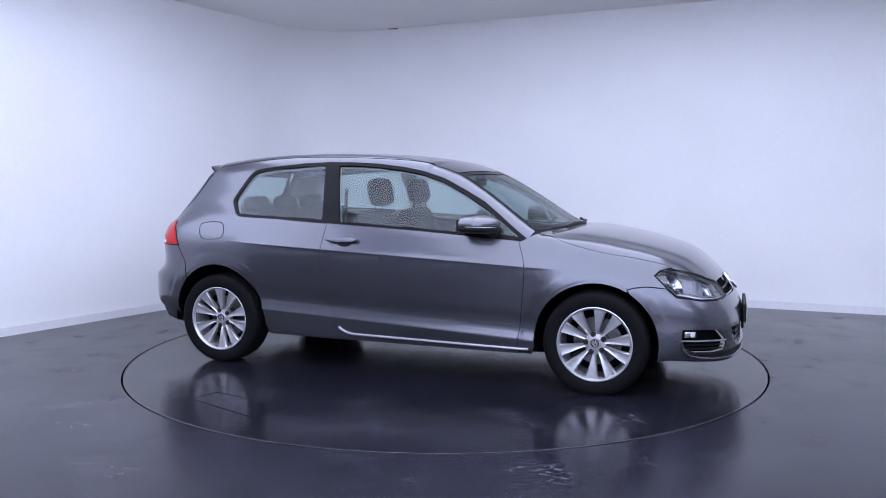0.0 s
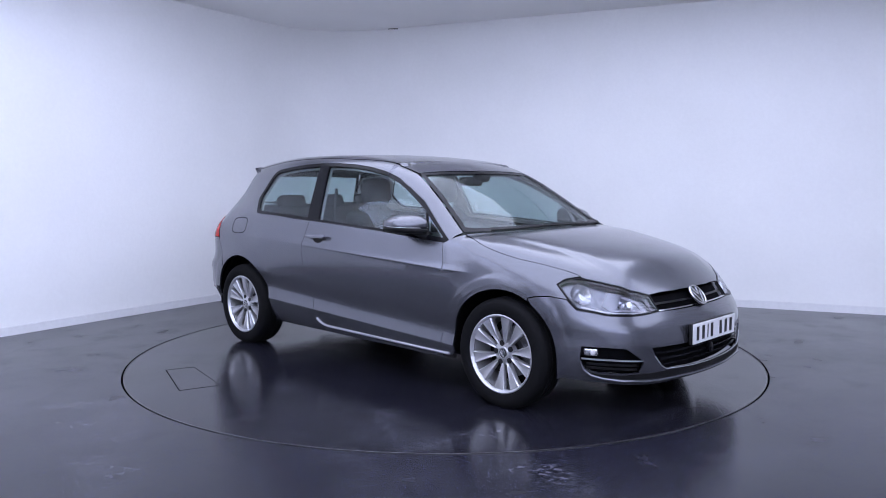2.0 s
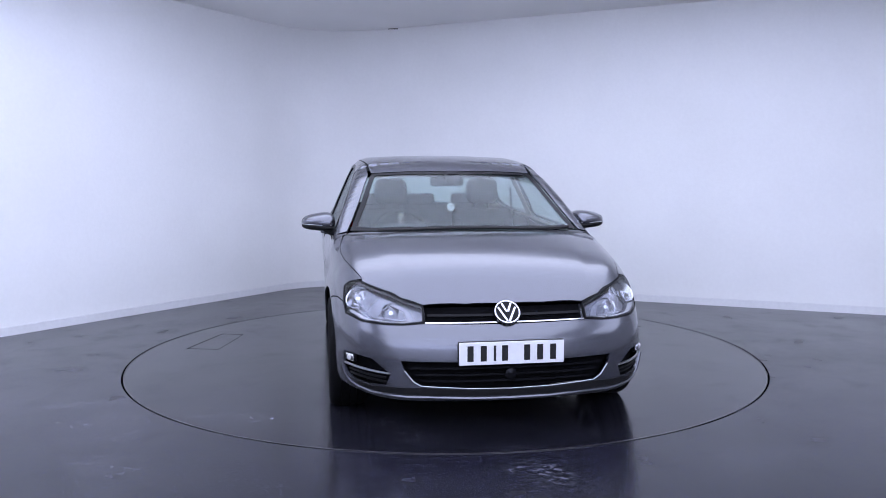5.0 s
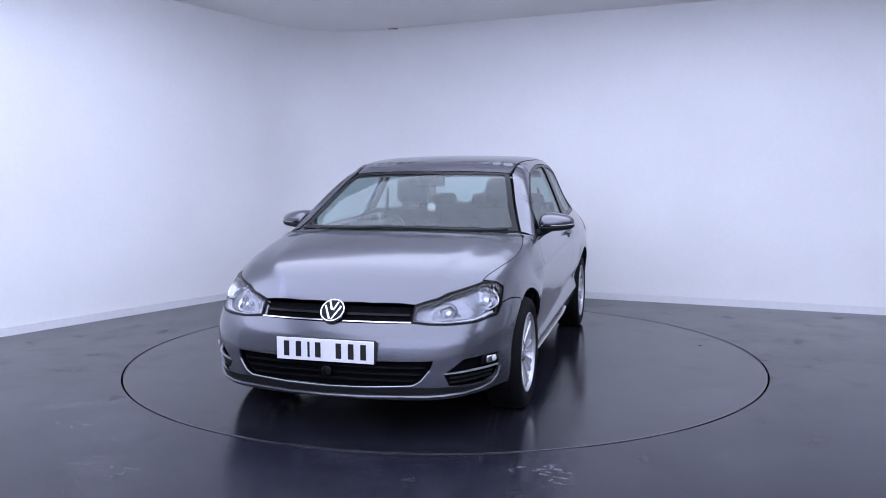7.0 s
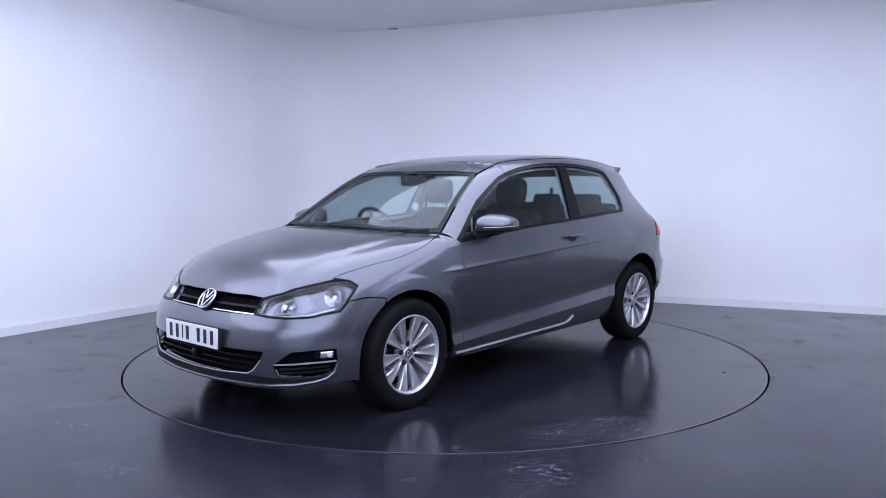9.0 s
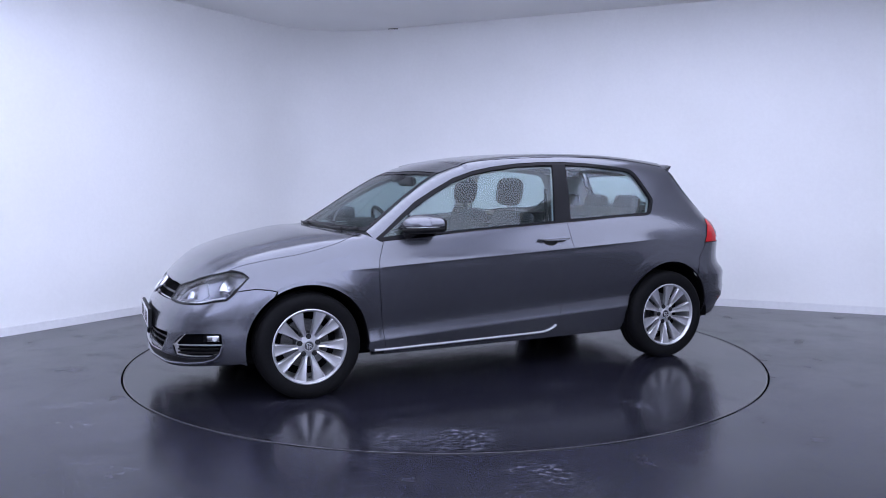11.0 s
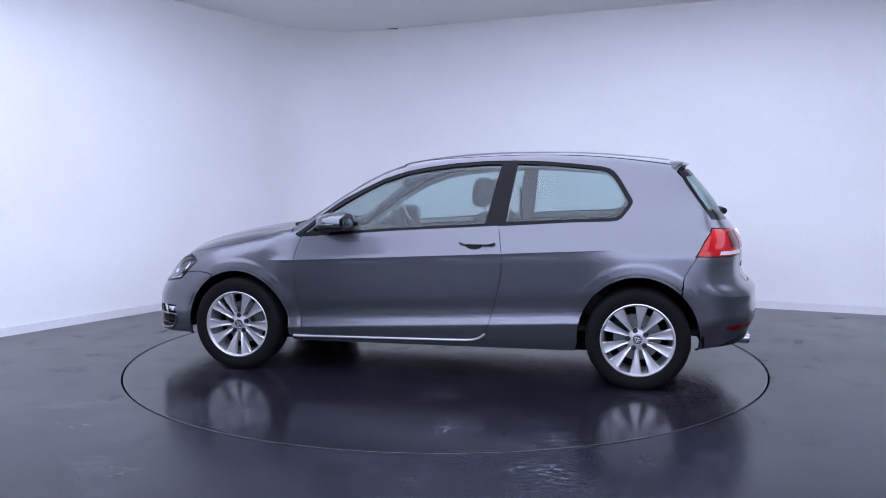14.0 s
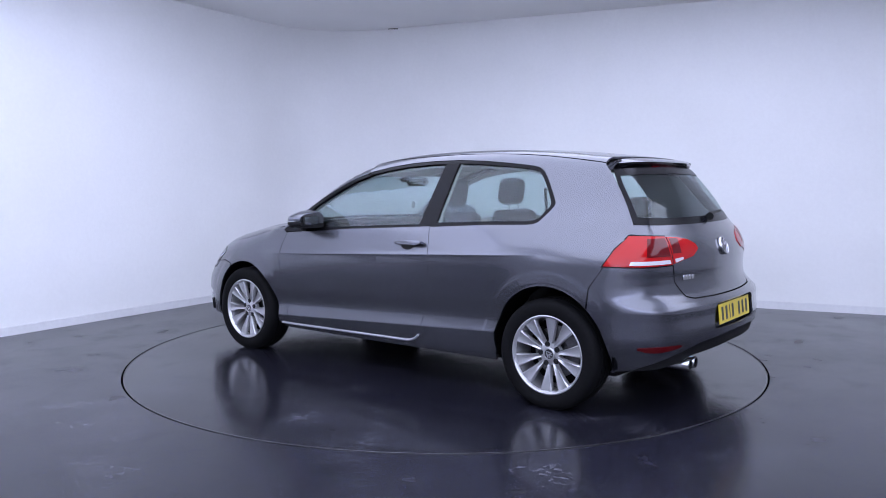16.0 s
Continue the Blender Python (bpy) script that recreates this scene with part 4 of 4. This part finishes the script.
for mirror in (False, True):
    # Light caught by the sill's upward ledge, built as a bright alloy strip.
    q = on("side", [(.915, .249)] + [(x, .256 - .0135 * (x - .2)) for x in np.linspace(.88, -.26, 20)] + [(-.30, .266), (-.335, .277), (-.362, .292), (-.378, .308)])
    q = (q + normals(q) * .004) * ((1, -1, 1) if mirror else (1, 1, 1))
    part("sill_highlight", tube([tuple(v) for v in q], .0075, 8), ALLOY, car, "bright strip imitating the light caught along the sill")
    patch("sill_skirt", "side", [(.93, .240), (.93, .206), (-.94, .212), (-.94, .245), (-.30, .245)], BLACK, car, sink=.02, thick=.02, step=.04, mirror=mirror, creases=False)
ring = rounded([(-1.485, .985), (-1.325, .993), (-1.285, .965), (-1.268, .900), (-1.300, .868), (-1.445, .864), (-1.480, .900), (-1.500, .955)], 2)
patch("fuel_flap", "side", ring, GAP, car, [shrink(ring, .004)], mirror=True, sink=-.0006, thick=.002, step=.02, label="seam of the fuel flap")

part("underbody", block((3.4, 1.30, .10), .03, 2, pose(.05, 0, .235)), GAP, car, "dark underbody")
part("bulkhead", block((.02, 1.40, .60), 0, 1, pose(.90, 0, .55)), GAP, car)
part("engine_block", block((.62, .90, .42), .05, 2, pose(1.36, 0, .46)), GAP, car)
part("silencer", tube([(-1.45, .10, .24), (-1.70, .10, .25), (-1.82, .40, .27), (-1.88, .47, .28)], .035, 12), GAP, car)

# front wipers
for pts in ([(1.015, .52), (1.045, .40), (1.06, .20), (1.062, .0), (1.055, -.15)], [(.955, .665), (.985, .60), (1.015, .48), (1.035, .36)], [(1.06, -.12), (1.05, -.35), (1.0, -.56)]):
    q = on("top", pts) + (0, 0, .014)
    part("wiper", tube([tuple(v) for v in q], [.011] + [.007] * (len(q) - 2) + [.005]), BLACK, car, "black windscreen wiper")

# ---- wheels
TYRE = [(.205, -.075), (.212, -.088), (.235, -.098), (.262, -.103), (.286, -.101), (.302, -.092), (.310, -.078), (.3135, -.062), (.3135, -.052), (.308, -.050), (.308, -.044), (.3145, -.042), (.315, -.012), (.309, -.010), (.309, -.004), (.315, -.002), (.315, .030), (.309, .032), (.309, .038), (.3145, .040), (.3135, .062), (.310, .078), (.302, .092), (.286, .101), (.262, .103), (.235, .098), (.212, .088), (.205, .075), (.205, -.075)]


def wheel_meshes():
    """Tyre and ten-spoke rim about z, whose outer face looks along +z."""
    out = {}
    out["tyre"] = mesh_of("tyre", lathe(TYRE, 96), RUBBER)
    out["rim"] = mesh_of("rim", lathe([(.190, -.07), (.200, .03), (.204, .070), (.209, .088), (.218, .098), (.224, .096), (.222, .082), (.206, .07), (.196, -.08), (.190, -.08)], 80), ALLOY)
    sp, prof = bmesh.new(), []
    for r, w, h in ((.040, .009, .056), (.075, .0115, .064), (.12, .0190, .073), (.165, .0285, .081), (.209, .0385, .085)):
        prof.append([sp.verts.new((r, y, z)) for y, z in ((-w, h - .030), (-w, h - .006), (-w * .80, h), (w * .1, h - .006), (w * .80, h), (w, h - .006), (w, h - .030))])
    for p, q in zip(prof, prof[1:]):
        for j in range(7):
            sp.faces.new((p[j], p[(j + 1) % 7], q[(j + 1) % 7], q[j]))
    sp.faces.new(prof[0]), sp.faces.new(prof[-1])
    out["spoke"] = mesh_of("spoke", sp, ALLOY)
    hub = lathe([(0, .02), (.068, .02), (.071, .042), (.064, .057), (.036, .062), (.034, .060), (0, .060)], 48)
    out["hub"] = mesh_of("hub", hub, ALLOY)
    out["bolt"] = mesh_of("wheel_bolt", lathe([(.0, .004), (.009, .004), (.010, .0), (.016, .0), (.0165, -.004), (.010, -.01)], 12), INK)
    out["cap"] = mesh_of("hub_cap", lathe([(0, .066), (.026, .066), (.028, .069), (.033, .069), (.0365, .065), (.037, .055)], 32), ALLOY)
    out["face"] = mesh_of("cap_face", lathe([(0, .0664), (.0265, .0664), (.0265, .0675), (0, .0675)], 24), HOUSING)
    bars = bmesh.new()
    for x, y, w, t in ((-.20, .36, .80, 22), (.20, .36, .80, -22), (-.36, -.20, 1.30, 26), (.36, -.20, 1.30, -26)):
        block((.0048, .026 * w, .002), 0, 1, pose(x * .026, y * .026, .0685, 0, 0, t), bars)
    out["bars"] = mesh_of("cap_bars", bars, ALLOY)
    out["disc"] = mesh_of("brake_disc", lathe([(.03, .0), (.07, .0), (.075, -.03), (.145, -.03), (.145, -.052), (.07, -.052), (.03, -.02)], 64), STEEL)
    out["drum"] = mesh_of("rim_barrel", lathe([(.0, -.06), (.196, -.06), (.196, -.05), (.0, -.05)], 48), GAP)
    out["caliper"] = mesh_of("brake_caliper", block((.10, .06, .07), .012, 2, pose(.125, 0, -.03)), BLACK)
    out["valve"] = mesh_of("valve", tube([(.190, 0, .055), (.182, 0, .078)], .004), INK)
    return out


WHEEL = wheel_meshes()
for x, y, spin in ((AX, .768, 36), (AX, -.768, 12), (-AX, .765, 50), (-AX, -.765, 20)):
    s = 1 if y > 0 else -1
    w = part("wheel", bpy.data.meshes["rim"], None, car, "silver ten-spoke alloy wheel with black tyre", at=pose(x, y, HUB_Z, -90 * s, 0, 0) @ pose(0, 0, 0, 0, 0, spin))
    part("tyre", WHEEL["tyre"], None, w, "black road tyre")
    for k in range(10):
        part("spoke", WHEEL["spoke"], None, w, at=pose(0, 0, 0, 0, 0, 54 + 72 * (k // 2) + (16 if k % 2 else -16)))
    for k in range(5):
        part("wheel_bolt", WHEEL["bolt"], None, w, at=pose(.056 * math.cos(radians(18 + 72 * k)), .056 * math.sin(radians(18 + 72 * k)), .0625))
    part("hub", WHEEL["hub"], None, w)
    part("hub_cap", WHEEL["cap"], None, w, "silver hub cap")
    part("cap_face", WHEEL["face"], None, w)
    part("cap_bars", WHEEL["bars"], None, w)
    part("brake_disc", WHEEL["disc"], None, w, "steel brake disc")
    part("rim_barrel", WHEEL["drum"], None, w)
    part("brake_caliper", WHEEL["caliper"], None, w, at=pose(0, 0, 0, 0, 0, (-40 if s > 0 else 220) - spin))
    part("valve", WHEEL["valve"], None, w, at=pose(0, 0, 0, 0, 0, 54))

# ---- cabin
part("cabin_floor", block((2.5, 1.3, .04), .01, 1, pose(-.45, 0, .33)), TRIM, car)


def cushion(size, m, bevel=.05):
    return block(size, bevel, 4, m)


for y in (.36, -.36):
    seat = part("front_seat", cushion((.52, .50, .16), pose(.08, y, .50, 0, -8, 0)), CLOTH, car, "charcoal cloth front seat")
    bm = cushion((.12, .47, .56), pose(-.235, y, .79, 0, -20, 0), .045)
    for s in (-1, 1):
        block((.15, .08, .46), .035, 3, pose(-.205, y + s * .20, .75, 0, -20, 0), bm)
    part("seat_back", bm, CLOTH, seat)
    part("headrest", cushion((.125, .25, .20), pose(-.285, y, 1.195, 0, -10, 0), .060), CLOTH, seat)
    for s in (-1, 1):
        part("headrest_post", tube([(-.315, y + s * .06, 1.03), (-.295, y + s * .06, 1.12)], .006), CHROME, seat)
bench = part("rear_bench", cushion((.48, 1.20, .18), pose(-.86, 0, .52, 0, -10, 0), .06), CLOTH, car, "charcoal cloth rear bench")
part("bench_back", cushion((.14, 1.22, .56), pose(-1.17, 0, .80, 0, -22, 0), .05), CLOTH, bench)
for y in (.40, 0, -.40):
    part("headrest", cushion((.09, .25, .12), pose(-1.285, y, 1.10, 0, -15, 0), .035), CLOTH, bench)
part("parcel_shelf", block((.42, 1.15, .02), .006, 1, pose(-1.52, 0, .98)), TRIM, car)
dash = part("dashboard", block((.42, 1.38, .22), .06, 4, pose(.70, 0, .82, 0, 6, 0)), TRIM, car, "dark grey dashboard")
part("instrument_hood", block((.16, .34, .10), .04, 4, pose(.57, -.36, .945, 0, 8, 0)), TRIM, dash)
part("air_vent", block((.03, .20, .06), .01, 2, pose(.49, 0, .85)), GLOSS_BLACK, dash)
part("centre_console", block((.85, .20, .22), .04, 3, pose(.20, 0, .46)), TRIM, car)
wheel_pose = pose(.40, -.36, .905, 0, -65, 0)
steer = tube([(.185 * math.cos(2 * math.pi * i / 36), .185 * math.sin(2 * math.pi * i / 36), 0) for i in range(37)], .015, 10)
wheel_thing = part("steering_wheel", steer, BLACK, car, "black three-spoke steering wheel", at=wheel_pose)
part("wheel_boss", block((.16, .15, .05), .03, 3), BLACK, wheel_thing)
for a in (0, 180, 270):
    part("wheel_spoke", block((.13, .035, .014), .005, 1, pose(0, 0, 0, 0, 0, a + 90) @ pose(.11, 0, 0)), ALLOY if a == 270 else BLACK, wheel_thing)
inner_mirror = part("interior_mirror", block((.03, .24, .065), .018, 3, pose(.36, -.025, 1.268, 0, 12, 4)), BLACK, car, "black interior mirror")
part("mirror_face", block((.002, .225, .052), .012, 2, pose(.3435, -.026, 1.2715, 0, 12, 4)), CHROME, inner_mirror)
part("mirror_foot", block((.10, .10, .06), .02, 2, pose(.43, 0, 1.305, 0, 30, 0)), BLACK, inner_mirror)
part("tag_string", tube([(.37, -.008, 1.24), (.372, -.002, 1.12)], .0015, 5), WHITE, inner_mirror)
part("hanging_tag", lathe([(0, 0), (.026, 0), (.029, .003), (.026, .006), (.022, .0045), (0, .006)], 32, pose(.372, 0, 1.092, 0, 90, 10)), WHITE, inner_mirror, "round white tag hanging on a string")
for y in (.36, -.36):
    s = 1 if y > 0 else -1
    part("seat_belt", tube([(-.42, s * .62, 1.22), (-.43, s * .64, .95), (-.42, s * .66, .62)], .012, 6), TRIM, car, "dark seat belt")
    part("sun_visor", block((.14, .34, .014), .006, 2, pose(.25, y * .9, 1.325, 0, 14, 0)), LINER, car)

# ---- marks on the turntable deck
for a, b, w in (((-.40, -1.93), (-.335, -1.69), .006), ((-.40, -1.93), (-.955, -1.735), .005), ((-.955, -1.735), (-.90, -1.56), .003), ((-.335, -1.69), (-.90, -1.56), .0025)):
    a, b = Vector(a), Vector(b)
    d = b - a
    part("hatch_seam", block((d.length + w, w, .0008), 0, 1, pose((a.x + b.x) / 2, (a.y + b.y) / 2, .0006, 0, 0, math.degrees(math.atan2(d.y, d.x)))), GAP, turntable, "dark seam of a floor hatch", False)
part("floor_bolt", lathe([(0, .001), (.010, .001), (.011, .0003)], 16, pose(-.715, 1.845, 0)), GAP, turntable, "small dark bolt hole")


TURN = [(0, -20.04), (1, -31.69), (2, -43.7), (3, -55.95), (4.2, -70.89), (6.3, -97.35), (7.5, -112.52), (9.2, -133.72), (11.3, -159.16), (12.5, -173.75), (14, -192.57), (15, -205.26), (16, -218.08)]


def motions():
    """The turntable turns, and the car rides on it a little off its middle."""
    rows, deck = [], []
    for t, a in TURN:
        turn = pose(0, 0, 0, 0, 0, a)
        rows.append((t, turn @ pose(-.0643, -.0065, 0)))
        deck.append((t, turn))
    walk(turntable, deck)
    walk(car, rows)


motions()
